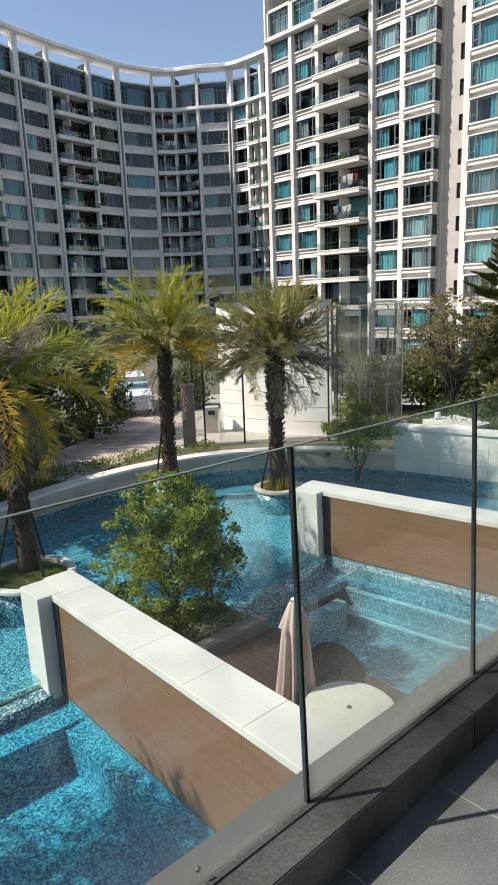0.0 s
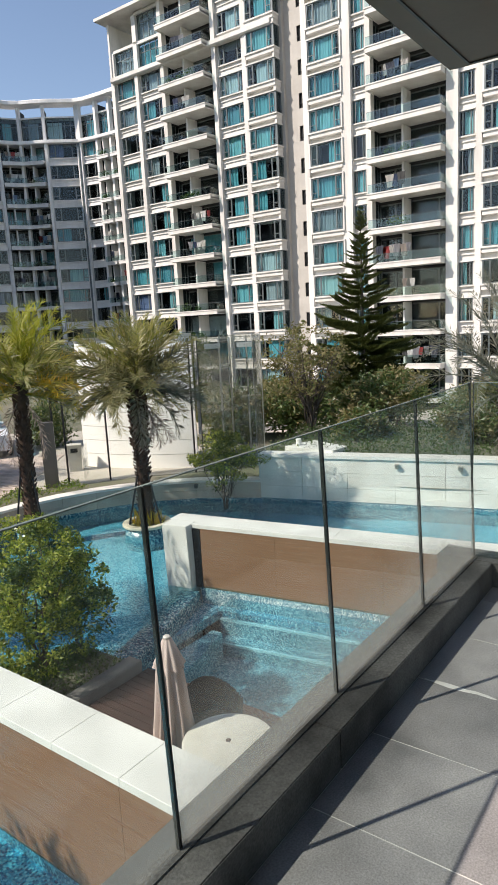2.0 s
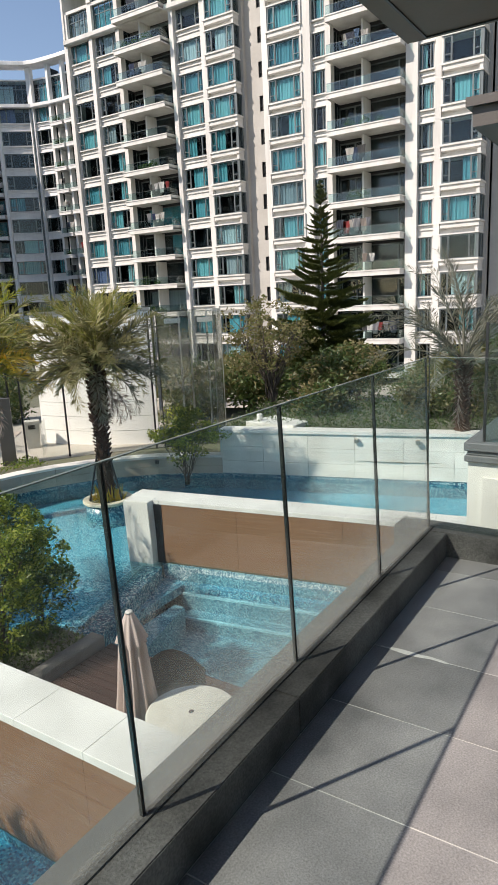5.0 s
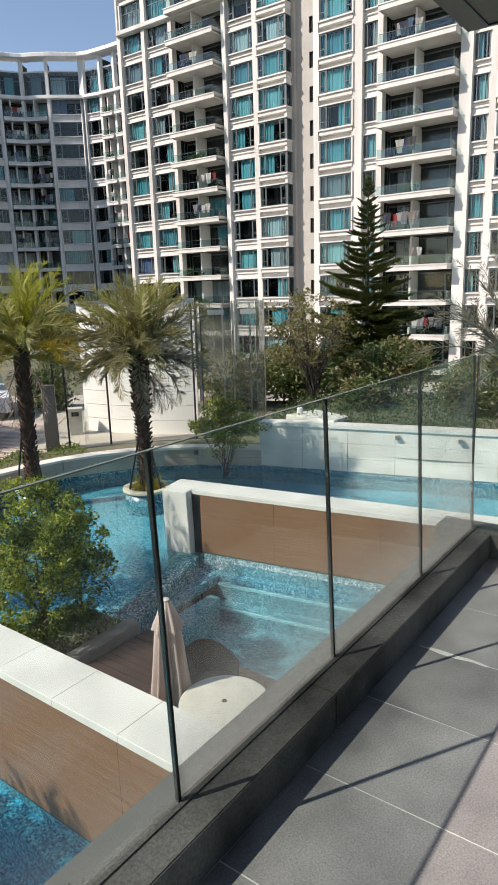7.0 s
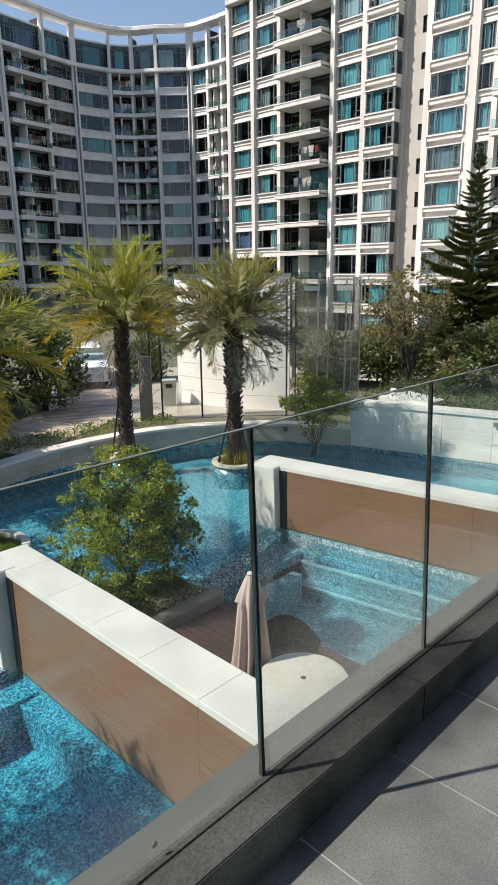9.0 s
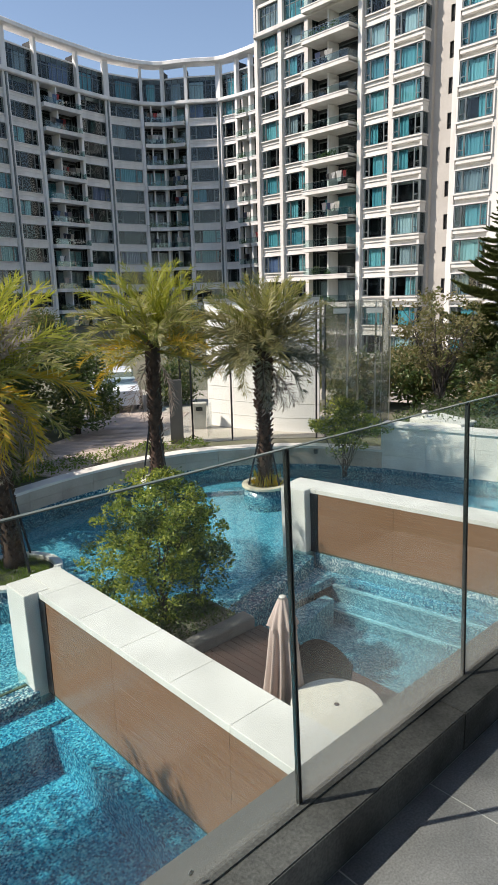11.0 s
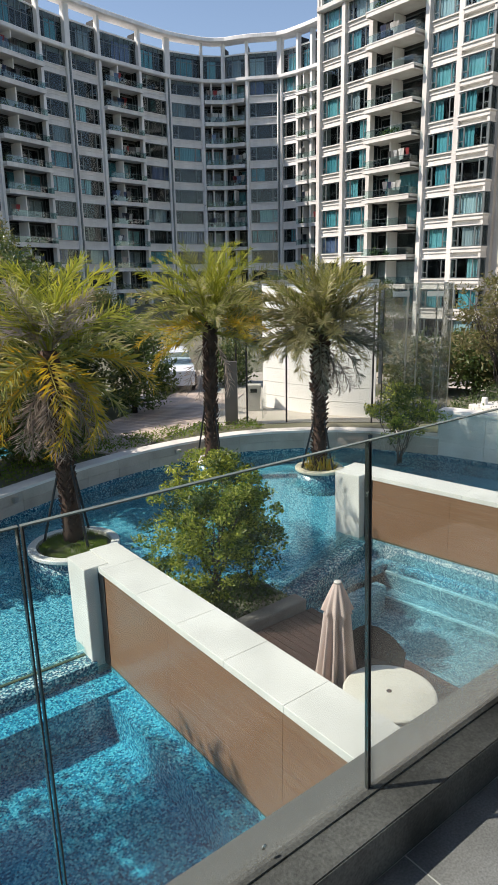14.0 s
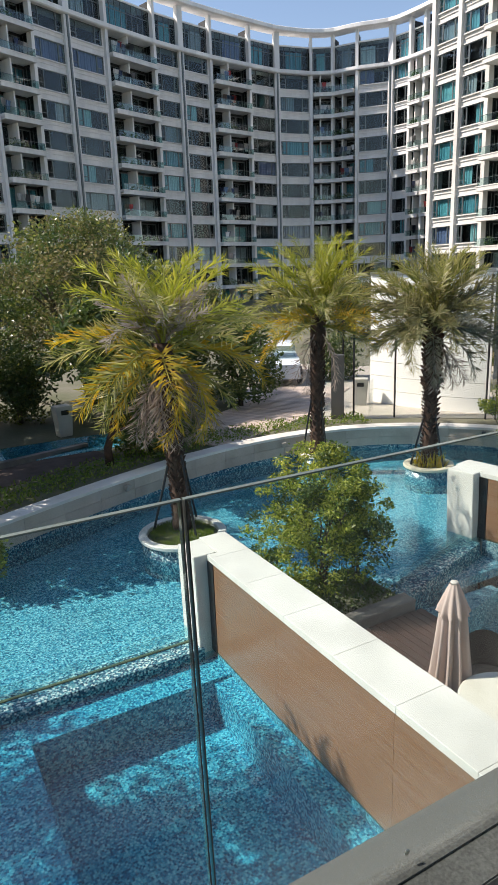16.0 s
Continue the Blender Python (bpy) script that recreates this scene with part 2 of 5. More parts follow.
mosaic_band = mosaic("band_mosaic", [(0.05, 0.16, 0.23), (0.26, 0.43, 0.46), (0.03, 0.09, 0.15), (0.52, 0.63, 0.62), (0.08, 0.25, 0.31), (0.025, 0.07, 0.12)], 0.022)
mosaic_spa = mosaic("spa_mosaic", [(0.27, 0.4, 0.44), (0.48, 0.59, 0.6), (0.13, 0.25, 0.31), (0.22, 0.35, 0.4), (0.62, 0.7, 0.69), (0.08, 0.17, 0.24), (0.35, 0.48, 0.51)], 0.019)
spa_water = clear("spa_water", (0.54, 0.81, 0.875), 1.33, 0.02, 0.22)
mosaic_glint = mosaic("pale_glint_mosaic", [(0.7, 0.78, 0.77), (0.55, 0.68, 0.68), (0.86, 0.88, 0.86)], 0.024)


# ---- building blocks ----
def box(bm, x0, x1, y0, y1, z0, z1):
    v = [bm.verts.new((x, y, z)) for x in (x0, x1) for y in (y0, y1) for z in (z0, z1)]
    for f in ((0, 1, 3, 2), (4, 6, 7, 5), (0, 4, 5, 1), (2, 3, 7, 6), (0, 2, 6, 4), (1, 5, 7, 3)):
        bm.faces.new([v[i] for i in f])
    return v


def lattice(bm, xs, zs, open_cells, y0, y1):
    """One connected plate with rectangular openings: a grid of cells between xs and zs, some of them left open."""
    v = {(i, k, y): bm.verts.new((x, y, z)) for i, x in enumerate(xs) for k, z in enumerate(zs) for y in (y0, y1)}
    full = {(i, k) for i in range(len(xs) - 1) for k in range(len(zs) - 1)} - set(open_cells)
    for i, k in full:
        for y in (y0, y1):
            bm.faces.new((v[i, k, y], v[i + 1, k, y], v[i + 1, k + 1, y], v[i, k + 1, y]))
        for (a, b), (c, e) in (((i - 1, k), ((i, k), (i, k + 1))), ((i + 1, k), ((i + 1, k), (i + 1, k + 1))), ((i, k - 1), ((i, k), (i + 1, k))), ((i, k + 1), ((i, k + 1), (i + 1, k + 1)))):
            if (a, b) not in full:
                bm.faces.new((v[(*c, y0)], v[(*e, y0)], v[(*e, y1)], v[(*c, y1)]))
    for w in [w for w in bm.verts if not w.link_faces]:
        bm.verts.remove(w)


def prism(bm, corners, z0, z1):
    """An upright block on a polygon given counter-clockwise."""
    lo, hi = [bm.verts.new((x, y, z0)) for x, y in corners], [bm.verts.new((x, y, z1)) for x, y in corners]
    bm.faces.new(lo[::-1]), bm.faces.new(hi)
    for i in range(len(corners)):
        j = (i + 1) % len(corners)
        bm.faces.new((lo[i], lo[j], hi[j], hi[i]))


def rounded(bm, width, segments=2):
    bmesh.ops.bevel(bm, geom=bm.edges[:], offset=width, segments=segments, affect="EDGES", clamp_overlap=True)


def tube(bm, points, radii, sides=8, cap=True):
    rings = []
    for i, p in enumerate(points):
        p = Vector(p)
        d = (Vector(points[min(i + 1, len(points) - 1)]) - Vector(points[max(i - 1, 0)])).normalized()
        a = d.orthogonal().normalized()
        b = d.cross(a)
        r = radii[i] if isinstance(radii, (list, tuple)) else radii
        rings.append([bm.verts.new(p + (a * math.cos(2 * math.pi * k / sides) + b * math.sin(2 * math.pi * k / sides)) * r) for k in range(sides)])
    for q, s in zip(rings, rings[1:]):
        # neighbouring rings are matched by their nearest corners
        k0 = min(range(sides), key=lambda k: (s[k].co - q[0].co).length)
        for k in range(sides):
            bm.faces.new((q[k], q[(k + 1) % sides], s[(k0 + k + 1) % sides], s[(k0 + k) % sides]))
    if cap:
        bm.faces.new(rings[0][::-1]), bm.faces.new(rings[-1])


def lathe(bm, profile, sides=32, centre=(0, 0)):
    rings = [[bm.verts.new((centre[0] + r * math.cos(2 * math.pi * k / sides), centre[1] + r * math.sin(2 * math.pi * k / sides), z)) for k in range(sides)] for r, z in profile]
    for q, s in zip(rings, rings[1:]):
        for k in range(sides):
            bm.faces.new((q[k], q[(k + 1) % sides], s[(k + 1) % sides], s[k]))
    return rings


def mesh_of(name, bm, mat, smooth=False):
    me = bpy.data.meshes.new(name)
    bmesh.ops.recalc_face_normals(bm, faces=bm.faces[:])
    bm.to_mesh(me)
    bm.free()
    me.materials.append(mat)
    if smooth:
        me.polygons.foreach_set("use_smooth", [True] * len(me.polygons))
    return me


def put(name, me, parent=None, m=None, label=""):
    ob = new(name, me)
    ob.parent = parent
    if m is not None:
        ob.matrix_basis = m
    return tagged(ob, label)


def part(name, bm, mat, parent, label="", smooth=False):
    return put(name, mesh_of(name, bm, mat, smooth), parent, None, label)


def thing(name, place, label, category, group="", kind=""):
    ob = new(name)
    ob.matrix_basis = place if isinstance(place, Matrix) else Matrix.Translation(place)
    return tagged(ob, label, category, group, kind)


def solid(name, bm, mat, label, category, kind="", smooth=False, group=""):
    return tagged(new(name, mesh_of(name, bm, mat, smooth)), label, category, group, kind)


WATER, SPA_WATER, DECK, GROUND, LOW = -2.87, -3.02, -2.85, -2.36, -6.6


def spline(nodes, step):
    """Evenly spaced points along a smooth curve through the nodes."""
    out = []
    for i in range(len(nodes) - 1):
        p = [Vector((*nodes[max(0, min(len(nodes) - 1, i + k))], 0)) for k in (-1, 0, 1, 2)]
        for s in range(24):
            u = s / 24
            out.append(0.5 * (2 * p[1] + (p[2] - p[0]) * u + (2 * p[0] - 5 * p[1] + 4 * p[2] - p[3]) * u * u + (3 * p[1] - p[0] - 3 * p[2] + p[3]) * u ** 3))
    out.append(Vector((*nodes[-1], 0)))
    length = sum((b - a).length for a, b in zip(out, out[1:]))
    n = max(1, round(length / step))
    res, want, run = [out[0]], length / n, 0.0
    for a, b in zip(out, out[1:]):
        d = (b - a).length
        while run + d >= want * len(res) - 1e-6 and len(res) < n:
            res.append(a.lerp(b, (want * len(res) - run) / d))
        run += d
    res.append(out[-1])
    return res


# ---- the ground and the pool ----
CURVE = [(-9, 5.0), (-5.5, 7.6), (-1.5, 9.7), (1.65, 11.1), (4.0, 12.15), (6.3, 12.95), (8.5, 13.25), (10.5, 12.95), (12.0, 12.1), (13.15, 10.9), (13.85, 9.45)]
curve = spline(CURVE, 0.85)
loop = [(p.x, p.y) for p in curve] + [(14.3, 7.4), (14.8, 5.2), (15.4, 3.2), (16.2, 0.0), (16.0, -8.0), (-9.0, -8.0)]
bm = bmesh.new()
rings = [[bm.verts.new((x + 0.12 * (x - 3) / 10, y + 0.12 * (y - 3) / 10, GROUND)) for x, y in loop]]
for k in (1.6, 2.0, 9, 260):
    rings.append([bm.verts.new((3 + (x - 3) * k, 3 + (y - 3) * k, LOW if k > 1.6 and x > 11.5 else GROUND)) for x, y in loop])
for q, s in zip(rings, rings[1:]):
    for i in range(len(loop)):
        j = (i + 1) % len(loop)
        bm.faces.new((q[i], q[j], s[j], s[i]))
earth = surface("garden_ground", (0.16, 0.15, 0.11), 0.9, 0.25, 0.5, 8, 0.4, tint=(0.07, 0.085, 0.035), depth=0.03)
solid("ground", bm, earth, "garden ground round the pool", "ground", "structure")

bm = bmesh.new()
box(bm, -10, 17, 6.75, 14.5, -3.35, -3.2)
prism(bm, [(8.7, 6.75), (9.7, 1.2), (17, 1.2), (17, 6.75)], -3.35, -3.2)
solid("pool_floor", bm, mosaic_pool, "blue and aqua mosaic floor of the curved pool", "pool floor", "structure")
bm = bmesh.new()
for quad in ([(-10, 7.1), (17, 7.1), (17, 14.5), (-10, 14.5)], [(8.75, 7.1), (9.75, 1.2), (17, 1.2), (17, 7.1)]):
    bm.faces.new([bm.verts.new((x, y, WATER)) for x, y in quad])
solid("pool_water", bm, water, "clear still water of the curved pool", "water", "structure")

# sunken basins on both sides of the near partition
for nm, x0, x1, back, side in (("basin_west", -4.0, 3.62, 6.85, 1.2), ("basin_east", 6.25, 9.6, 6.6, 6.25)):
    bm = bmesh.new()
    y0 = 1.3
    box(bm, x0, x1, y0, back, -3.95, -3.62 if nm == "basin_west" else -3.8)
    if nm == "basin_west":
        box(bm, x0, side, y0, 6.42, -3.62, -3.12)
        box(bm, x0, x1, 6.42, back, -3.62, -3.12)
        box(bm, 3.32, x1, y0, 6.42, -3.62, -3.16)
    else:
        prism(bm, [(8.62, 6.7), (9.5, 1.3), (9.9, 1.3), (9.0, 6.7)], -3.8, -3.3)
        prism(bm, [(8.33, 6.7), (9.2, 1.3), (9.5, 1.3), (8.62, 6.7)], -3.8, -3.58)
        prism(bm, [(6.25, 5.9), (8.3, 6.4), (8.3, 6.6), (6.25, 6.6)], -3.8, -3.35)
    solid(nm, bm, mosaic_basin if nm == "basin_west" else mosaic_spa, "sunken basin lined with aqua glass mosaic and stepped benches", "plunge pool", "structure")
    bm = bmesh.new()
    bm.faces.new([bm.verts.new((x, y, SPA_WATER)) for x, y in ((x0, y0), (x1, y0), (x1, back), (x0, back))])
    solid(nm + "_water", bm, basin_water if nm == "basin_west" else spa_water, "clear blue water of the sunken basin", "water", "structure")

# step nosings, paled so that their colour carries the glints along the edges
for x, z in ((8.62, -3.3), (8.33, -3.58)):
    bm = bmesh.new()
    prism(bm, [(x - 0.004, 6.7), (x + 0.876, 1.3), (x + 0.926, 1.3), (x + 0.046, 6.7)], z - 0.03, z + 0.004)
    solid("step_nosing", bm, mosaic_glint, "pale mosaic nosing with the painted glint of an underwater step", "step nosing", "structure")

# weirs that divide the basins from the pool: mosaic sill with a low glass pane
bm = bmesh.new()
box(bm, -4.0, 3.42, 6.85, 7.2, -3.95, -2.96)
weir = solid("weir_west", bm, mosaic_band, "mosaic weir between the pool and the sunken basin", "weir", "structure")
bm = bmesh.new()
prism(bm, [(6.15, 6.35), (8.66, 7.15), (8.6, 7.5), (6.1, 6.7)], -3.95, -2.92)
weir_e = solid("weir_east", bm, mosaic_band, "mosaic weir between the pool and the sunken basin", "weir", "structure")
bm = bmesh.new()
box(bm, -4.0, 3.37, 7.085, 7.128, -2.962, -2.95)
part("algae_crust", bm, surface("ochre_green_crust", (0.2, 0.17, 0.08), 0.8, 0.4, 5, 60, 0.5, tint=(0.07, 0.1, 0.08)), weir, "ochre and green crust on the sill")
for x0, x1 in ((-1.0, 0.72), (0.73, 1.71), (1.72, 2.69), (2.70, 3.37)):
    bm = bmesh.new()
    box(bm, x0, x1, 7.13, 7.15, -2.97, -2.79)
    part("pane", bm, lobby_glass, weir)
bm = bmesh.new()
prism(bm, [(6.13, 6.6), (8.6, 7.4), (8.6, 7.42), (6.13, 6.62)], -2.93, -2.72)
part("pane", bm, lobby_glass, weir_e)


# ---- partitions between the units ----
def partition(name, corner, turn, length, label, foot):
    """A low garden wall with a white coping, a thicker end block and a recessed wood panel. It runs towards -y from its far end."""
    th = thing(name, pose(corner[0], corner[1], 0, 0, 0, turn), label, "garden wall")
    top, base = -1.75, -3.3
    bm = bmesh.new()
    box(bm, 0.0, 0.34, -length, -0.62, base, top - 0.075)
    part("core", bm, plaster, th)
    bm = bmesh.new()
    v = box(bm, -0.2, 0.12, -0.52, -0.02, base, top - 0.0)
    for w in v:
        if w.co.z < -2:
            w.co.y -= 0.0 if w.co.x > 0 else 0.05
    rounded(bm, 0.008)
    part("end_block", bm, white_stone, th)
    bm = bmesh.new()
    box(bm, 0.12, 0.36, -0.62, 0.02, base, top - 0.075)
    rounded(bm, 0.006)
    part("end_block", bm, white_stone, th)
    y, first = 0.02, True
    while y > -length + 0.1:
        step = 0.66 if first else 0.82
        bm = bmesh.new()
        box(bm, -0.024 if not first else 0.124, 0.5, max(y - step + 0.002, -length), y, top - 0.075, top)
        if first:
            box(bm, -0.024, 0.5, y - step + 0.004, -0.524, top - 0.0755, top - 0.0005)
        rounded(bm, 0.003, 1)
        part("coping_stone", bm, white_stone, th)
        y, first = y - step, False
    for y0, y1 in ((-2.1, -0.64), (-3.9, -2.103), (-length, -3.903)):
        bm = bmesh.new()
        box(bm, -0.02, 0.0, y0, y1, foot, top - 0.076)
        part("wood_panel", bm, wood_panel, th)
    bm = bmesh.new()
    box(bm, -0.012, 0.0, -length, -0.64, base - 0.5, foot)
    part("mosaic_foot", bm, mosaic_spa, th)
    bm = bmesh.new()
    box(bm, -0.03, 0.01, -0.68, -0.525, foot, top - 0.077)
    part("joint_strip", bm, dark_metal, th)
    return th


partition("partition_wall", (3.58, 7.45), 0, 6.0, "white stone coping wall with a brown wood panel beside the basin", -3.04)
partition("partition_wall", (8.7, 7.85), 9.5, 6.4, "white stone coping wall with a brown wood panel behind the basin", -2.9)

# deck between the partitions
deck = thing("deck", (0, 0, 0), "dark brown timber deck between the walls", "deck", kind="structure")
bm = bmesh.new()
box(bm, 3.95, 6.24, 1.3, 6.0, -3.9, DECK - 0.03)
part("bearer", bm, rubber, deck)

# ---- the curved pool wall ----
cwall = thing("pool_wall", (0, 0, 0), "curved pale stone wall round the pool with white coping", "pool wall", kind="structure")
outs = []
for i, p in enumerate(curve):
    d = (curve[min(i + 1, len(curve) - 1)] - curve[max(i - 1, 0)]).normalized()
    outs.append(Vector((-d.y, d.x, 0)))


def along(bm, i, a, b, z0, z1, gap=0.004):
    """A slightly bent block of the curved wall between two of its stations, from a to b outwards."""
    p, q, n0, n1 = curve[i], curve[i + 1], outs[i], outs[i + 1]
    d = (q - p).normalized() * gap
    prism(bm, [((p + d + n0 * a).x, (p + d + n0 * a).y), ((q - d + n1 * a).x, (q - d + n1 * a).y), ((q - d + n1 * b).x, (q - d + n1 * b).y), ((p + d + n0 * b).x, (p + d + n0 * b).y)], z0, z1)


bm = bmesh.new()
for i in range(len(curve) - 1):
    along(bm, i, 0.04, 0.3, -3.3, -2.37, 0)
part("core", bm, grout, cwall)
bm = bmesh.new()
for i in range(len(curve) - 1):
    along(bm, i, 0.02, 0.04, -3.3, -2.8, 0)
part("mosaic_band", bm, mosaic_band, cwall)
for i in range(len(curve) - 1):
    for z0, z1 in ((-2.796, -2.59), (-2.584, -2.376)):
        bm = bmesh.new()
        along(bm, i, 0.0, 0.05, z0, z1)
        part("stone", bm, wall_stone, cwall)
    bm = bmesh.new()
    along(bm, i, -0.03, 0.34, -2.372, -2.315, 0.002)
    part("coping_stone", bm, white_stone, cwall)

# the straight, higher wall that follows it
rwall = thing("planter_wall", (0, 0, 0), "straight pale stone planter wall beyond the pool", "planter wall", kind="structure")
R0, R1 = Vector((13.86, 9.5, 0)), Vector((16.3, 0.2, 0))
rdir = (R1 - R0).normalized()
rout = Vector((-rdir.y, rdir.x, 0))


def straight(bm, s0, s1, a, b, z0, z1):
    c = [R0 + rdir * s + rout * k for s, k in ((s0, a), (s1, a), (s1, b), (s0, b))]
    prism(bm, [(v.x, v.y) for v in c], z0, z1)


RL = (R1 - R0).length
bm = bmesh.new()
straight(bm, 0, RL, 0.04, 0.3, -3.3, -1.7)
part("core", bm, grout, rwall)
bm = bmesh.new()
straight(bm, 0, RL, 0.02, 0.04, -3.3, -2.79)
part("mosaic_band", bm, mosaic_band, rwall)
k = 0
while k * 1.15 < RL:
    for j, (z0, z1) in enumerate(((-2.786, -2.46), (-2.456, -2.08), (-2.076, -1.72))):
        bm = bmesh.new()
        straight(bm, k * 1.15 + 0.003, min((k + 1) * 1.15, RL) - 0.003, 0.0, 0.05, z0, z1)
        part("stone", bm, planter_stone, rwall)
    bm = bmesh.new()
    straight(bm, k * 1.15 + 0.002, min((k + 1) * 1.15, RL) - 0.002, -0.04, 0.42, -1.716, -1.64)
    part("coping_stone", bm, white_stone, rwall)
    k += 1
bm = bmesh.new()
straight(bm, 0.0, RL, 0.42, 5.0, -3.0, -1.72)
solid("planter_bed", bm, earth, "raised planting bed behind the stone wall", "planting bed", "structure")

# ---- the terrace ----
bm = bmesh.new()
box(bm, -5, 4.9, -3.0, 1.36, -0.3, -0.0015)
solid("terrace_slab", bm, grout, "concrete terrace slab with pale joints", "terrace", "structure")
bm = bmesh.new()
box(bm, -5, 4.9, 1.16, 1.36, -3.4, 0.03)
rounded(bm, 0.006)
solid("terrace_ledge", bm, ledge_stone, "smooth grey stone ledge outside the glass", "ledge", "structure")


def kerb_run(x0, x1, y0, y1):
    bm = bmesh.new()
    box(bm, x0, x1, y0, y1, -0.05, 0.15)
    rounded(bm, 0.004)
    return bm


kerb = thing("kerb", (0, 0, 0), "dark flamed granite kerb under the glass", "kerb", kind="structure")
for x0, x1 in ((-4.2, -2.0), (-1.998, 0.7), (0.702, 2.52), (2.522, 4.40)):
    part("kerb_stone", kerb_run(x0, x1, 1.025, 1.157), granite, kerb)
part("kerb_stone", kerb_run(4.404, 4.6, 0.58, 1.36), granite, kerb)
part("kerb_stone", kerb_run(4.404, 4.6, -1.6, 0.57), granite, kerb)
bm = bmesh.new()
box(bm, -4.2, 4.46, 1.128, 1.176, 0.13, 0.156)
part("glazing_channel", bm, granite, kerb)


def guard_panel(parent_label, m, width, height, lean, glass=None):
    """One sheet of laminated guard glass with dark joint edges, standing on the kerb."""
    th = thing("guard_glass_panel", m @ pose(0, 0, 0, -lean), parent_label, "glass balustrade", "terrace balustrade")
    bm = bmesh.new()
    box(bm, 0.004, width - 0.004, -0.006, 0.006, 0.0, height)
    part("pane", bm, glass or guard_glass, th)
    for a in (0.0005, width - 0.0035):
        bm = bmesh.new()
        box(bm, a, a + 0.003, -0.0064, 0.0064, 0.0, height + 0.001)
        part("edge", bm, rubber, th, "dark polished glass edge")
    bm = bmesh.new()
    box(bm, 0.0, width, -0.0062, 0.0062, height, height + 0.003)
    part("top_edge", bm, glass_edge, th, "green polished glass edge")
    return th


panels = {}
for x in (-2.755, -1.84, -0.925, -0.01, 0.905, 1.81, 2.728, 3.635):
    w = {0.905: 0.9, 3.635: 0.82, 1.81: 0.913, 2.728: 0.902}.get(x, 0.91)
    panels[x] = guard_panel("clear laminated glass guard panel with dark edges", pose(x, 1.15, 0.15), w, 1.05, 2.0, veiled_glass if x > 1.5 else None)
bm = bmesh.new()
lathe(bm, [(0.0001, -0.0085), (0.0065, -0.0085), (0.008, -0.0078), (0.008, -0.006), (0.0001, -0.005)], 20)
for v in bm.verts:
    v.co = pose(0.515, 0.0, 0.042, 90) @ v.co
part("fixing_cap", bm, steel, panels[0.905], "small round steel cap", True)
for y in (1.17, 0.25, -0.67):
    guard_panel("clear laminated glass guard panel with dark edges", pose(4.47, y, 0.15, 0, 0, -90), 0.915, 1.05, 0.0)
# soffit over the terrace and the wall behind it
bm = bmesh.new()
box(bm, -5, 4.06, -3.2, 1.17, 2.76, 3.05)
box(bm, -5, 4.02, -3.2, 1.13, 2.745, 2.76)
canopy = solid("canopy_soffit", bm, soffit, "warm dark grey canopy soffit over the terrace", "canopy", "structure")
for x0, x1, y0, y1 in ((-5, 3.98, 1.05, 1.06), (3.98, 3.99, -3.2, 1.06)):
    bm = bmesh.new()
    box(bm, x0, x1, y0, y1, 2.738, 2.7605)
    part("shadow_gap", bm, rubber, canopy)
# unseen wall; its dark brown is made up to cut bounce on kerb and soffit
bm = bmesh.new()
box(bm, -5, -2.6, -3.2, -3.0, -3.4, 3.0), box(bm, 2.6, 4.9, -3.2, -3.0, -3.4, 3.0), box(bm, -2.6, 2.6, -3.2, -3.0, 2.3, 3.0), box(bm, -2.6, 2.6, -3.2, -3.0, -3.4, -0.02)
solid("wall_house", bm, unseen_wall_dark, "dark brown house wall, unseen, added behind the terrace to cut bounce light", "wall", "structure")
bm = bmesh.new()
for x in (-2.6, -0.9, 0.85, 2.54):
    box(bm, x, x + 0.06, -3.14, -3.06, -0.02, 2.3)
box(bm, -2.54, 2.54, -3.14, -3.06, 2.24, 2.3), box(bm, -2.54, 2.54, -3.14, -3.06, -0.02, 0.04)
door = solid("door_1", bm, dark_metal, "dark framed glass sliding doors", "door", "structure")
bm = bmesh.new()
box(bm, -2.54, 2.54, -3.11, -3.09, 0.04, 2.24)
part("pane", bm, pane_glass, door)

# ---- facades ----
CACHE = {}


def cached(key, build):
    if key not in CACHE:
        CACHE[key] = build()
    return CACHE[key]


def frame_mesh(w, h):
    """A fixed pane between two casements, whose own stout frames stand proud."""
    bm = bmesh.new()
    t = 0.08
    u = w / 2 - 0.22 * w
    lattice(bm, [-w / 2, -w / 2 + t, -u - 0.04, -u + 0.04, u - 0.04, u + 0.04, w / 2 - t, w / 2], [0, t, h - t, h], [(1, 1), (3, 1), (5, 1)], -0.06, 0.05)
    if w > 1.6:
        for s in (-1, 1):
            a, b = sorted((s * (u + 0.04), s * (w / 2 - t)))
            lattice(bm, [a, a + 0.05, b - 0.05, b], [t, t + 0.05, h * 0.3, h * 0.3 + 0.07, h - t - 0.05, h - t], [(1, 1), (1, 3)], -0.085, 0.0)
    return mesh_of("frame", bm, window_metal)


def pane_mesh(w, h):
    bm = bmesh.new()
    box(bm, -w / 2 + 0.07, w / 2 - 0.07, -0.012, 0.012, 0.07, h - 0.07)
    return mesh_of("pane", bm, pane_glass)


def curtain_mesh(w, h):
    bm = bmesh.new()
    n = max(8, int(w * 9))
    rows = [[bm.verts.new((w * k / n, 0.06 * math.sin(k * 2.4) * (0.7 + 0.3 * math.sin(k * 0.7)), z)) for k in range(n + 1)] for z in (0, h)]
    for k in range(n):
        bm.faces.new((rows[0][k], rows[0][k + 1], rows[1][k + 1], rows[1][k]))
    return mesh_of("curtain", bm, curtain_cloth)


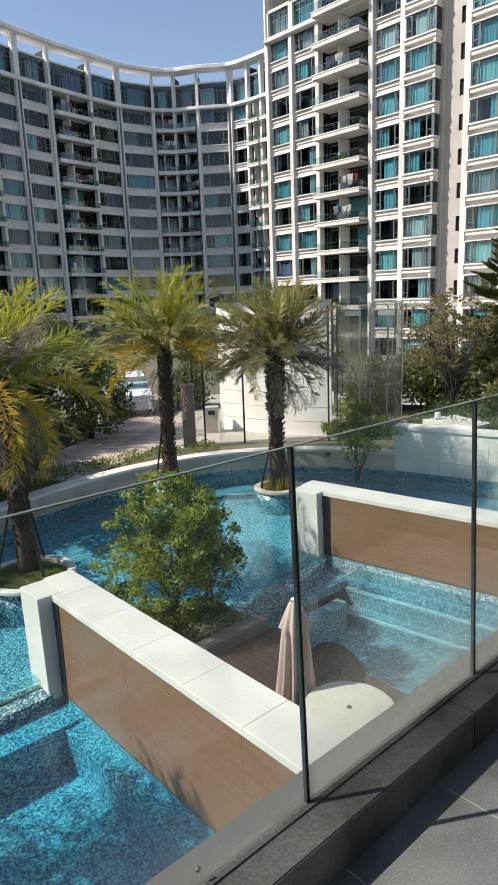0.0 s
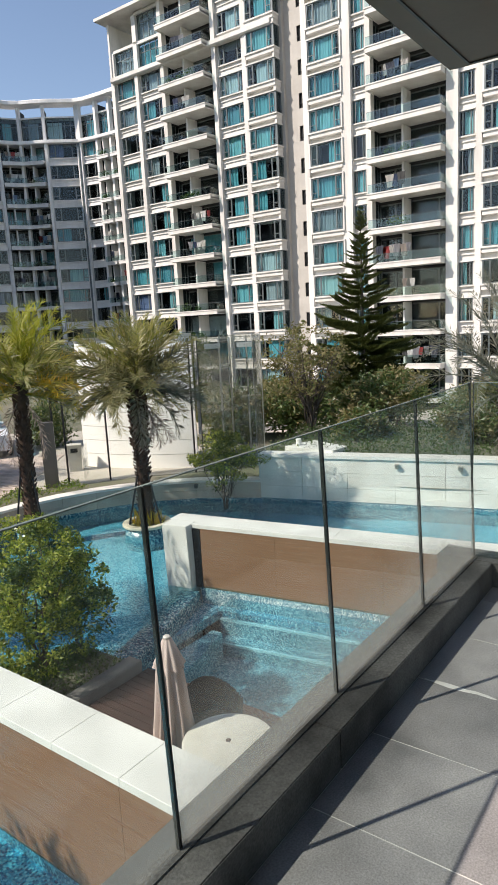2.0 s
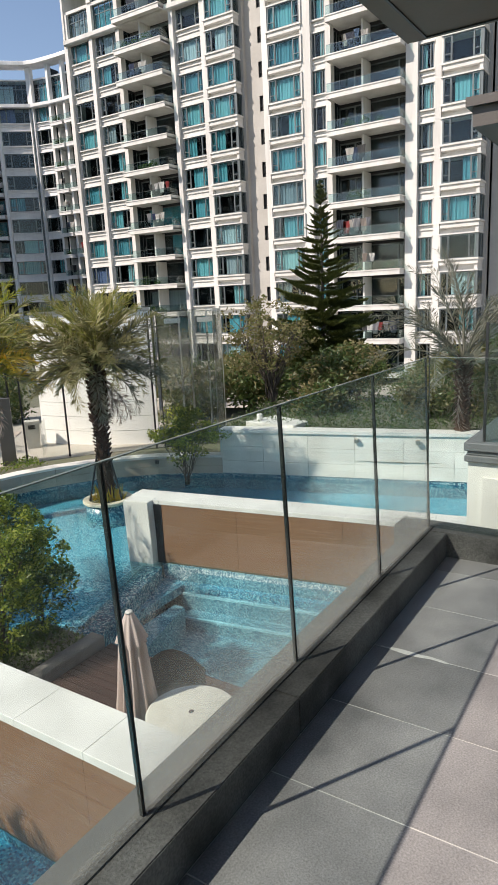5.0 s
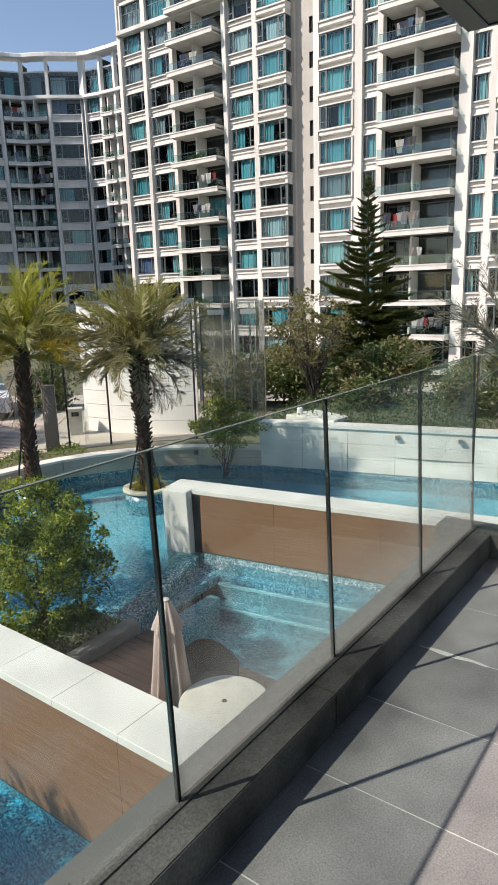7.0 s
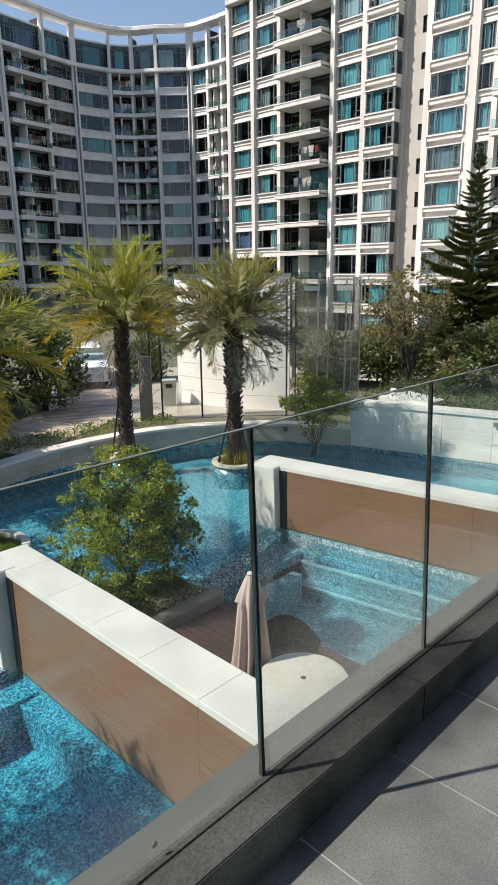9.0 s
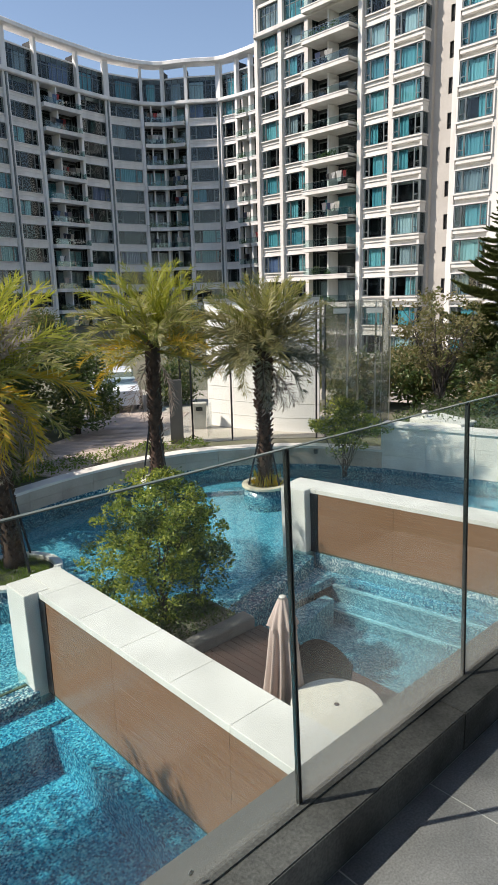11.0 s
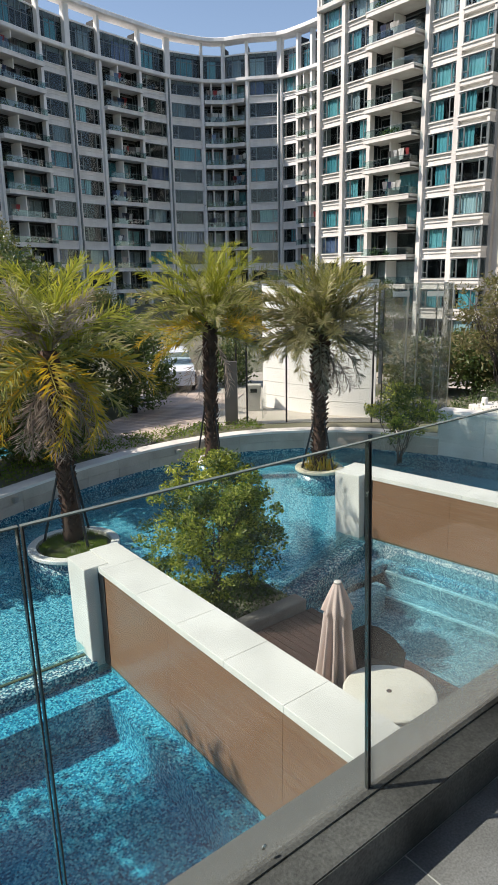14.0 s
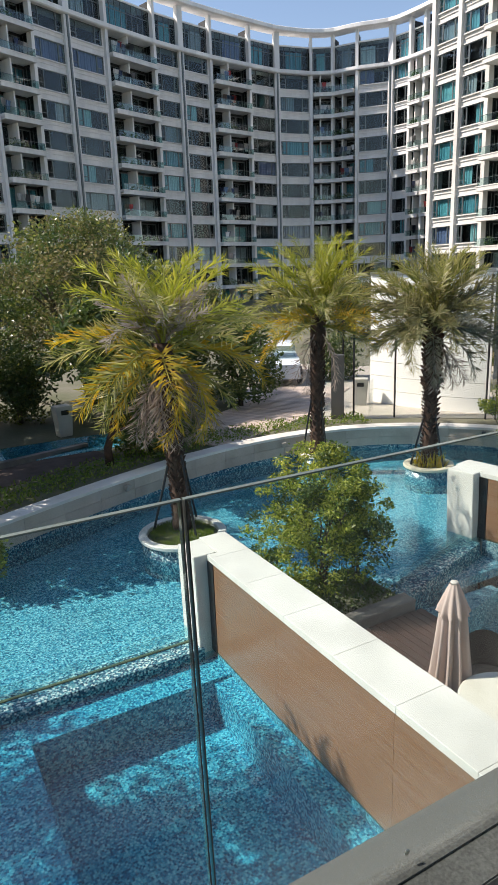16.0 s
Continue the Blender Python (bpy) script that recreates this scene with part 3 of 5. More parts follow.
def window(parent, m, w, h, rng, drawn=0.85):
    """A window in its opening, with a frame, a pane and mostly drawn curtains. -y is outdoors."""
    wq, hq = round(w, 1), round(h, 2)
    ob = put("window", cached(("frame", wq, hq), lambda: frame_mesh(wq, hq)), parent, m)
    put("pane", cached(("pane", wq, hq), lambda: pane_mesh(wq, hq)), ob)
    if rng.random() < drawn:
        parts = rng.choice(((0.0, 1.0), (0.0, 0.5), (0.1, 0.9), (0.0, 1.0), (0.0, 0.85), (0.3, 0.7), (0.55, 0.45)))
        cw = round(wq * parts[1], 1)
        put("curtain", cached(("curtain", cw, hq), lambda: curtain_mesh(cw, hq - 0.08)), ob, pose(-wq / 2 + wq * parts[0], 0.22, 0.04))
    return ob


def block_mesh(mat, *boxes):
    bm = bmesh.new()
    for b in boxes:
        box(bm, *b)
    return mesh_of("block", bm, mat)


def sweep(points, profile):
    """A band that follows a line: profile points are (outwards, height), outwards to the right of the line."""
    bm = bmesh.new()
    pts = [Vector((p[0], p[1], 0)) for p in points]
    rows = []
    for i, p in enumerate(pts):
        a = (pts[i] - pts[i - 1]).normalized() if i else (pts[1] - pts[0]).normalized()
        b = (pts[i + 1] - pts[i]).normalized() if i < len(pts) - 1 else a
        d = (a + b).normalized()
        n = Vector((d.y, -d.x, 0)) / max(0.6, d.dot(a))
        rows.append([bm.verts.new(p + n * o + Vector((0, 0, z))) for o, z in profile])
    k = len(profile)
    for q, s in zip(rows, rows[1:]):
        for j in range(k):
            bm.faces.new((q[j], s[j], s[(j + 1) % k], q[(j + 1) % k]))
    bm.faces.new(rows[0]), bm.faces.new(rows[-1][::-1])
    bmesh.ops.recalc_face_normals(bm, faces=bm.faces[:])
    return bm


def facade(name, label, stations, kinds, base, storeys, render, attic, seed, pilaster=0.5, out=1.15, drawn=0.76, ring=4.1, attics=0):
    """A block of flats: bays between the stations, each a column of windows or of balconies. The outside lies to the right of the line of stations."""
    rng = random.Random(seed)
    th = thing(name, (0, 0, 0), label, "apartment building")
    top = base + 3.0 * storeys
    ends = list(stations)
    part("cornice", sweep(ends, [(0.62, top - 0.4), (0.75, top - 0.28), (0.75, top + 0.12), (-2.2, top + 0.12), (-2.2, top - 0.4)]), render, th)
    if attic == "ring":
        arc = [(v.x, v.y) for v in spline(ends, 2.0)]
        part("ring_roof", sweep(arc, [(0.9, top + ring), (1.25, top + ring + 0.12), (1.25, top + ring + 0.55), (1.1, top + ring + 0.65), (-0.7, top + ring + 0.65), (-0.7, top + ring)]), render, th, "smooth curved ring beam on the roof")
        part("roof_edge", sweep(ends, [(-0.1, top + 3.3), (-0.1, top + 3.5), (-2.3, top + 3.5), (-2.3, top + 3.3)]), render, th)
    for i, kind in enumerate(kinds):
        p, q = Vector((*stations[i], 0)), Vector((*stations[i + 1], 0))
        d = q - p
        w = round(d.length, 1)
        m = Matrix.Translation((p + q) / 2) @ Matrix.Rotation(math.atan2(d.y, d.x), 4, "Z")
        lo = kind.lower()
        tall = attic == "tower" and i >= attics
        pw = pilaster * (2.0 if kind.isupper() else 1.0)
        high = top + (ring if attic == "ring" else 6.1 if i >= attics else 0.0)

        def shape(nm, mat, key, *boxes, at=None, under=None):
            return put(nm, cached((key, mat.name, boxes), lambda: block_mesh(mat, *boxes)), under or th, at if at is not None else m)

        deep = 1.9 if "b" in (kinds[i - 1] if i else "") + kind.lower() else 0.25
        shape("pilaster", render, "pil", (-w / 2 - pw / 2, -w / 2 + pw / 2, -0.45, 0.25, LOW, high))
        # balcony side walls are painted near-black for the shade of the recess
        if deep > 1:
            shape("side_wall", shade_black, "side", (-w / 2 - pw * 0.4, -w / 2 + pw * 0.4, 0.25, deep, LOW, high - 0.4))
        if kind.isupper() and attic == "ring":
            shape("downpipe", window_metal, "pipe", (-w / 2 - 0.1, -w / 2 + 0.1, -0.62, -0.45, LOW, top - 0.4))
        corner = attic == "tower" and lo == "p" and i == len(kinds) - 1
        if i == len(kinds) - 1 and not corner:
            shape("pilaster", render, "pil", (w / 2 - pw / 2, w / 2 + pw / 2, -0.45, 0.25, LOW, high))
        if attic == "tower" and i in (0, len(kinds) - 1):
            u = -w / 2 - 0.27 if i == 0 else w / 2 + 0.002
            shape("return_wall", render, "return", (u, u + 0.268, -0.44, 4.0, LOW, top + 5.9))
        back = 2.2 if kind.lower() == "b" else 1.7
        # near-black wall paints the dim rooms behind the windows
        shape("inner_wall", shade_black, "core", (-w / 2 - 0.7, w / 2 + 0.7, back, back + 0.4, LOW, top + (6.0 if tall else 3.3)))
        k = range(storeys + 2 * tall)
        head_z = top + 6.0 * tall
        ww = round({"w": w - pw * 0.5 - 0.5, "p": w - (0.2 if corner else 0.9), "b": w - 0.3, "s": w}[lo], 1)
        sill, head = {"w": (0.7, 2.64), "p": (0.7, 2.64), "b": (-0.05, 2.55), "s": (0.9, 2.3)}[lo]
        zs = [LOW - 0.5] + [z for j in k for z in (base + 3 * j + sill, base + 3 * j + head)] + [head_z + (0.1 if lo == "s" or tall else -0.4)]
        if zs[1] <= zs[0]:
            zs[0] = zs[1] - 1.0
        bm = bmesh.new()
        if lo == "s":
            xs = [-w / 2, -0.45 * w, -0.44 * w, 0.03 * w - 0.35, 0.03 * w + 0.35, w / 2] if w < 5 else [-w / 2, -0.2 * w - 0.35, -0.2 * w + 0.35, 0.22 * w - 0.35, 0.22 * w + 0.35, w / 2]
            lattice(bm, xs, zs, [(c, 1 + 2 * j) for c in (1, 3)[w < 5:] for j in k], 0.0, 0.3)
        else:
            depth = 1.3 if lo == "b" else 0.0
            lattice(bm, [-w / 2 - 0.01, -ww / 2, min(ww / 2, w / 2 - 0.02), w / 2], zs, [(1, 1 + 2 * j) for j in k], depth, depth + 0.3)
        # balcony back walls carry the recess's shade in their colour
        put("wall", mesh_of("wall", bm, shade_black if lo == "b" else render), th, m)
        for j in k:
            z = base + 3 * j
            if lo == "s":
                for u in ((0.03 * w,) if w < 5 else (-0.2 * w, 0.22 * w)):
                    put("window", cached(("slit",), slit_mesh), th, m @ pose(u, 0.12, z + 0.9))
            elif lo == "w":
                win = window(th, m @ pose(0, 0.02, z + 0.7), ww, 1.94, rng, drawn)
                shape("sill", render, "sill", (-ww / 2 - 0.12, ww / 2 + 0.12, -0.22, -0.05, -0.11, 0.0), (-ww / 2 - 0.12, ww / 2 + 0.12, -0.12, -0.05, -0.5, -0.42), at=Matrix.Identity(4), under=win)
                shape("lintel", render, "lintel", (-ww / 2 - 0.12, ww / 2 + 0.12, -0.18, -0.05, 1.94, 2.05), at=Matrix.Identity(4), under=win)
            elif lo == "p":
                ox = w / 2 + 0.2 - ww / 2 if corner else 0.0
                win = window(th, m @ pose(ox, -0.46, z + 0.7), ww, 1.94, rng, 0.8)
                e = w / 2 + 0.27 - ox if corner else ww / 2 + 0.15
                back_to = 1.62 if corner else 0.46
                shape("sill", render, "sill", (-ww / 2 - 0.15, e + 0.12 * corner, -0.2, back_to, -0.14, 0.0), (-ww / 2 - 0.05, e - 0.1 + 0.14 * corner, -0.08, back_to, -0.5, -0.14), at=Matrix.Identity(4), under=win)
                shape("lintel", render, "lintel", (-ww / 2 - 0.15, e + 0.1 * corner, -0.16, back_to, 1.94, 2.05), at=Matrix.Identity(4), under=win)
                shape("jamb", render, "jamb", (-ww / 2 - 0.14, -ww / 2, -0.14 if i == 0 else -0.04, 0.46, 0.0, 1.94), at=Matrix.Identity(4), under=win)
                if corner:
                    # the bay turns the corner: a glazed side with two lights
                    shape("corner_post", window_metal, "post", (ww / 2, e + 0.05, -0.06, 0.06, 0.0, 1.94), at=Matrix.Identity(4), under=win)
                    # near-black sheet paints the dim room behind the side panes
                    shape("side_room", shade_black, "side dark", (e - 0.03, e + 0.006, 0.06, 1.5, 0.06, 1.88), at=Matrix.Identity(4), under=win)
                    shape("side_frame", window_metal, "side bars", (e, e + 0.05, 0.7, 0.78, 0.0, 1.94), (e, e + 0.05, 1.45, 1.53, 0.0, 1.94), (e, e + 0.05, 0.06, 1.45, 0.0, 0.07), (e, e + 0.05, 0.06, 1.45, 1.87, 1.94), (e, e + 0.04, 0.78, 1.45, 0.55, 0.61), at=Matrix.Identity(4), under=win)
                    shape("side_pane", pane_glass, "side pane", (e + 0.015, e + 0.025, 0.06, 1.45, 0.07, 1.87), at=Matrix.Identity(4), under=win)
                else:
                    shape("jamb", render if i == 0 else window_metal, "jamb", (ww / 2, ww / 2 + 0.14, -0.14 if i == 0 else -0.04, 0.46, 0.0, 1.94), at=Matrix.Identity(4), under=win)
            else:
                x0, x1 = -w / 2 + 0.3, w / 2 - (0.55 if attic == "tower" else 0.2)
                bal = shape("balcony", render, "balcony", (x0, x1, -out, 1.3, -0.2, -0.06), (x0, x1, -out - 0.12, -out, -0.3, 0.1), (x0 - 0.05, x1 + 0.05, -out - 0.18, -out + 0.03, 0.1, 0.2),
                            (x0, x0 + 0.12, -out, 0.0, -0.3, 0.2), (x1 - 0.12, x1, -out, 0.0, -0.3, 0.1), (x1 - 0.14, x1 + 0.05, -out, 0.0, 0.1, 0.2), (x1 + 0.002, w / 2 - 0.05, 0.0, 1.3, -0.2, -0.06), at=m @ pose(0, 0, z))
                for u in (-w / 2 + pw * 0.4 + 0.02, w / 2 - pw * 0.4 - 0.04):
                    pane = shape("side_window", window_metal, "side frame", (u - 0.01, u + 0.03, 0.25, 0.32, -0.06, 2.6), (u - 0.01, u + 0.03, 0.85, 0.92, -0.06, 2.6), at=Matrix.Identity(4), under=bal)
                    shape("pane", pane_glass, "side pane", (u, u + 0.02, 0.32, 0.85, -0.06, 2.6), (u, u + 0.02, 0.92, 1.3, -0.06, 2.6), at=m @ pose(0, 0, z))
                wq = round(x1 - x0 - 0.1, 1)
                put("rail", cached(("rail", wq), lambda: rail_mesh(wq)), bal, pose((x0 + x1) / 2, -out - 0.03, 0.2), "clear glass balcony rail")
                shape("side_rail", rail_glass, "side rail", (x1 - 0.09, x1 - 0.066, -out, 0.0, 0.2, 0.92), at=Matrix.Identity(4), under=bal)
                shape("handrail", window_metal, "handrail", (x0 + 0.05, x1 - 0.05, -out - 0.05, -out - 0.01, 0.92, 0.95), at=Matrix.Identity(4), under=bal)
                fin = round(0.08 * w, 1)
                shape("fin", render, "fin", (-fin - 0.09, -fin + 0.09, -0.35, 1.3, -0.06, 2.66), at=Matrix.Identity(4), under=bal)
                window(th, m @ pose(0, 1.42, z - 0.05), ww, 2.6, rng, 0.35)
                if rng.random() < 0.92:
                    balcony_clutter(th, m, w, z, out, rng)
        if attic == "ring":
            wa = round(w - 0.7, 1)
            ob = put("window", cached(("tall attic", wa), lambda: attic_mesh(wa, 3.2)), th, m @ pose(0, 0.25, top + 0.12))
            put("curtain", cached(("curtain", round(wa * 0.5, 1), 9), lambda: curtain_mesh(round(wa * 0.5, 1), 2.5)), ob, pose(-wa / 2 + wa * 0.45 * rng.random(), 0.3, 0.1))
            put("pane", cached(("tall attic pane", wa), lambda: pane_mesh(wa, 3.2)), ob)
        elif attic == "tower":
            for j in range(0 if tall else 1 if i == 0 and lo == "w" else 2):
                z = top + 3.0 * j + 0.12
                wa = round(w - 0.6, 1)
                ob = put("window", cached(("attic", wa), lambda: attic_mesh(wa)), th, m @ pose(0, 0.1, z))
                put("pane", cached(("attic pane", wa), lambda: pane_mesh(wa, 2.7)), ob)
                put("curtain", cached(("curtain", wa, 9), lambda: curtain_mesh(wa, 2.5)), ob, pose(-wa / 2, 0.3, 0.1))
                shape("cornice", render, "cornice2", (-w / 2, w / 2, -0.15 if lo != "b" else -0.9, 0.4, z + 2.7, z + 3.0))
                shape("pilaster", render, "pil2", (-w / 2 - 0.3, -w / 2 + 0.3, -0.3, 0.3, z, z + 2.7))
            shape("roof", render, "roof", (-w / 2 - (1.2 if i == 0 else 0), w / 2, -1.5, 6.0, top + 6.2, top + 6.5))
    return th


def slit_mesh():
    """A narrow two-light window painted near-black, its backing sheet standing for the dim room."""
    bm = bmesh.new()
    lattice(bm, [-0.35, -0.3, -0.02, 0.02, 0.3, 0.35], [0, 0.05, 0.45, 0.5, 1.35, 1.4], [(a, b) for a in (1, 3) for b in (1, 3)], -0.03, 0.03)
    box(bm, -0.35, 0.35, 0.1, 0.14, 0, 1.4)
    return mesh_of("slit", bm, shade_black)


def attic_mesh(w, h=2.7):
    bm = bmesh.new()
    n = max(2, round(w / 0.9))
    xs = [x for k in range(n + 1) for x in (-w / 2 + (w - 0.07) * k / n, -w / 2 + (w - 0.07) * k / n + 0.07)]
    lattice(bm, xs, [0, 0.07, h * 0.65, h * 0.65 + 0.07, h - 0.07, h], [(2 * k + 1, c) for k in range(n) for c in (1, 3)], -0.05, 0.05)
    return mesh_of("attic_frame", bm, window_metal)


def rail_mesh(w):
    bm = bmesh.new()
    box(bm, -w / 2, w / 2, -0.012, 0.012, 0, 0.72)
    return mesh_of("rail", bm, rail_glass)


cloth = choice("laundry_cloth", [(0.7, 0.69, 0.67), (0.05, 0.07, 0.14), (0.55, 0.53, 0.5), (0.3, 0.3, 0.32), (0.75, 0.74, 0.72), (0.14, 0.22, 0.34), (0.36, 0.06, 0.06), (0.62, 0.6, 0.56), (0.1, 0.1, 0.1), (0.72, 0.72, 0.7), (0.4, 0.34, 0.3), (0.08, 0.09, 0.12)])
pot_leaf = foliage("balcony_leaves", [(0.03, 0.07, 0.02), (0.06, 0.12, 0.03), (0.1, 0.13, 0.05)])


def garment_mesh(w, h, seed):
    r = random.Random(seed)
    bm = bmesh.new()
    n = 6
    rows = [[bm.verts.new((w * (k / n - 0.5) * (1 - 0.15 * j), 0.05 * math.sin(k * 1.9 + j) + 0.02 * r.random(), -h * j / 3)) for k in range(n + 1)] for j in range(4)]
    for a, b in zip(rows, rows[1:]):
        for k in range(n):
            bm.faces.new((a[k], a[k + 1], b[k + 1], b[k]))
    bmesh.ops.solidify(bm, geom=bm.faces[:], thickness=0.03)
    return mesh_of("garment", bm, cloth)


def shrub_mesh(r, n, seed, mat, leaf):
    g = random.Random(seed)
    bm = bmesh.new()
    for _ in range(n):
        d = Vector((g.gauss(0, 1), g.gauss(0, 1), g.gauss(0, 1))).normalized() * r * g.uniform(0.5, 1.0)
        leaf_blade(bm, d + Vector((0, 0, r * 0.7)), leaf, g)
    return mesh_of("shrub", bm, mat)


def leaf_blade(bm, at, size, g, up=0.3):
    """One pointed leaf, folded a little along its middle."""
    way = Vector((g.gauss(0, 1), g.gauss(0, 1), g.gauss(up, 0.7))).normalized()
    side = way.cross(Vector((g.gauss(0, 1), g.gauss(0, 1), g.gauss(0, 1)))).normalized()
    lift = way.cross(side) * size * 0.12
    s = size * g.uniform(0.7, 1.25)
    a, b, c, e = bm.verts.new(at), bm.verts.new(at + way * s * 0.5 + side * s * 0.24 + lift), bm.verts.new(at + way * s), bm.verts.new(at + way * s * 0.5 - side * s * 0.24 + lift)
    bm.faces.new((a, b, c)), bm.faces.new((a, c, e))


def balcony_clutter(th, m, w, z, out, rng):
    n = rng.randint(2, 6)
    u = rng.uniform(-w / 2 + 0.6, 0)
    kind = rng.random()
    if kind < 0.55:
        for _ in range(n):
            s = rng.randint(0, 3)
            put("laundry", cached(("garment", s), lambda: garment_mesh(0.55 + 0.1 * s, 0.7 + 0.12 * s, s)), th, m @ pose(u, -out + 0.35 + rng.uniform(0, 0.2), z + 1.75 - 0.2 * rng.random()))
            u += rng.uniform(0.4, 0.75)
            if u > w / 2 - 0.4:
                break
    else:
        for _ in range(min(n, 3)):
            s = rng.randint(0, 2)
            put("potted_plant", cached(("shrub", s), lambda: shrub_mesh(0.35 + 0.15 * s, 90, s, pot_leaf, 0.22)), th, m @ pose(u, -out + 0.4, z + 0.1))
            u += rng.uniform(0.7, 1.6)
            if u > w / 2 - 0.5:
                break


# the white tower stands square to the terrace, the grey one sweeps round behind it
TX = 58.6
facade("apartment_tower", "sunlit cream apartment tower with teal curtained windows and balconies", [(TX, y) for y in (59.6, 55.75, 51.8, 44.6, 40.8, 37.4)], "wwbwp", -5.7, 12, tower_paint, "tower", 5, out=1.45, attics=2)
facade("apartment_tower", "beige recessed flank of an apartment tower with painted shade and narrow dark windows", [(TX + 0.9, 37.05), (TX + 0.9, 33.2)], "s", -5.7, 13, tower_side, "tower", 6)
facade("apartment_tower", "sunlit cream apartment tower wing with balconies and laundry", [(TX - 0.8, y) for y in (33.4, 29.2, 27.0, 19.5, 17.3, 14.1)], "pWbWp", -5.7, 13, tower_paint, "tower", 8, out=1.45)
facade("apartment_tower", "beige recessed flank of an apartment tower with painted shade and narrow dark windows", [(TX + 0.9, 13.8), (TX + 0.9, 4.0)], "s", -5.7, 13, tower_side, "tower", 9)

AZ = [(-2, 68), (6, 72.5), (10.1, 76), (13.2, 79.3), (15.8, 82.5), (18.7, 86.3), (22.35, 91.5), (24.4, 94.3), (26.75, 97.6), (29.8, 101.8), (32.0, 105), (34.75, 107.3), (36.5, 107.6), (38.35, 106.3), (41.05, 105.6), (42.5, 103.6), (43.6, 101.8), (45.0, 99.4), (47.0, 97)]
facade("apartment_crescent", "grey crescent-shaped apartment block in shade under a ring roof", [(0.6 + d * math.sin(radians(a)), d * math.cos(radians(a))) for a, d in AZ], "wwbwWbwWbwWbbwWbbw", -3.2, 11, grey_render, "ring", 11, pilaster=0.4, out=0.9, ring=4.9, drawn=0.38)

# ---- planting ----
bark_palm = surface("palm_bark", (0.09, 0.052, 0.035), 0.9, 0.3, 6, 40, 0.6, depth=0.02)
bark_grey = surface("grey_bark", (0.12, 0.1, 0.08), 0.9, 0.25, 5, 40, 0.5, depth=0.01)
palm_green = foliage("palm_leaves", [(0.13, 0.145, 0.035), (0.23, 0.24, 0.06), (0.35, 0.34, 0.11), (0.42, 0.37, 0.2), (0.15, 0.16, 0.06)], 0.45, 0.5, 0.4)
palm_yellow = foliage("yellow_palm_leaves", [(0.46, 0.33, 0.045), (0.34, 0.3, 0.06), (0.54, 0.34, 0.05), (0.3, 0.3, 0.06)], 0.5, 0.4, 0.45)
palm_bright = foliage("young_palm_leaves", [(0.24, 0.27, 0.04), (0.36, 0.37, 0.07), (0.44, 0.41, 0.1)], 0.45, 0.4, 0.45)
palm_dry = foliage("dry_palm_leaves", [(0.35, 0.3, 0.26), (0.23, 0.19, 0.165), (0.45, 0.39, 0.34)], 0.8, 0.2, 0.25)
palm_olive = foliage("olive_palm_leaves", [(0.12, 0.125, 0.045), (0.21, 0.2, 0.085), (0.31, 0.28, 0.14), (0.17, 0.15, 0.075)], 0.45, 0.5, 0.35)
palm_grey = foliage("grey_palm_leaves", [(0.13, 0.135, 0.095), (0.21, 0.205, 0.16), (0.08, 0.09, 0.055)], 0.45, 0.6, 0.3)
palm_wilted = foliage("wilted_palm_leaves", [(0.42, 0.37, 0.34), (0.33, 0.28, 0.26), (0.5, 0.46, 0.42)], 0.8, 0.2, 0.25)
shrub_leaf = foliage("shrub_leaves", [(0.065, 0.105, 0.02), (0.19, 0.24, 0.045), (0.5, 0.5, 0.12), (0.1, 0.15, 0.03), (0.36, 0.37, 0.085)], 0.36, 0.6, 0.48)
shrub_dark = foliage("dark_shrub_leaves", [(0.038, 0.070, 0.020), (0.069, 0.105, 0.028), (0.100, 0.140, 0.042)], 0.4, 0.5, 0.3)
tree_leaf = foliage("tree_leaves", [(0.04, 0.068, 0.013), (0.085, 0.12, 0.025), (0.27, 0.27, 0.08), (0.055, 0.085, 0.02), (0.12, 0.15, 0.035)], 0.33, 0.7, 0.35)
sparse_leaf = foliage("brownish_leaves", [(0.099, 0.112, 0.038), (0.165, 0.150, 0.060), (0.215, 0.180, 0.090), (0.132, 0.150, 0.045)], 0.5, 0.4, 0.35)
needle = foliage("conifer_needles", [(0.04, 0.055, 0.014), (0.08, 0.1, 0.026), (0.15, 0.165, 0.055)], 0.5, 0.4, 0.2)
grass_leaf = foliage("ground_cover_leaves", [(0.070, 0.126, 0.021), (0.140, 0.210, 0.042), (0.224, 0.238, 0.070)], 0.5, 0.3, 0.4)


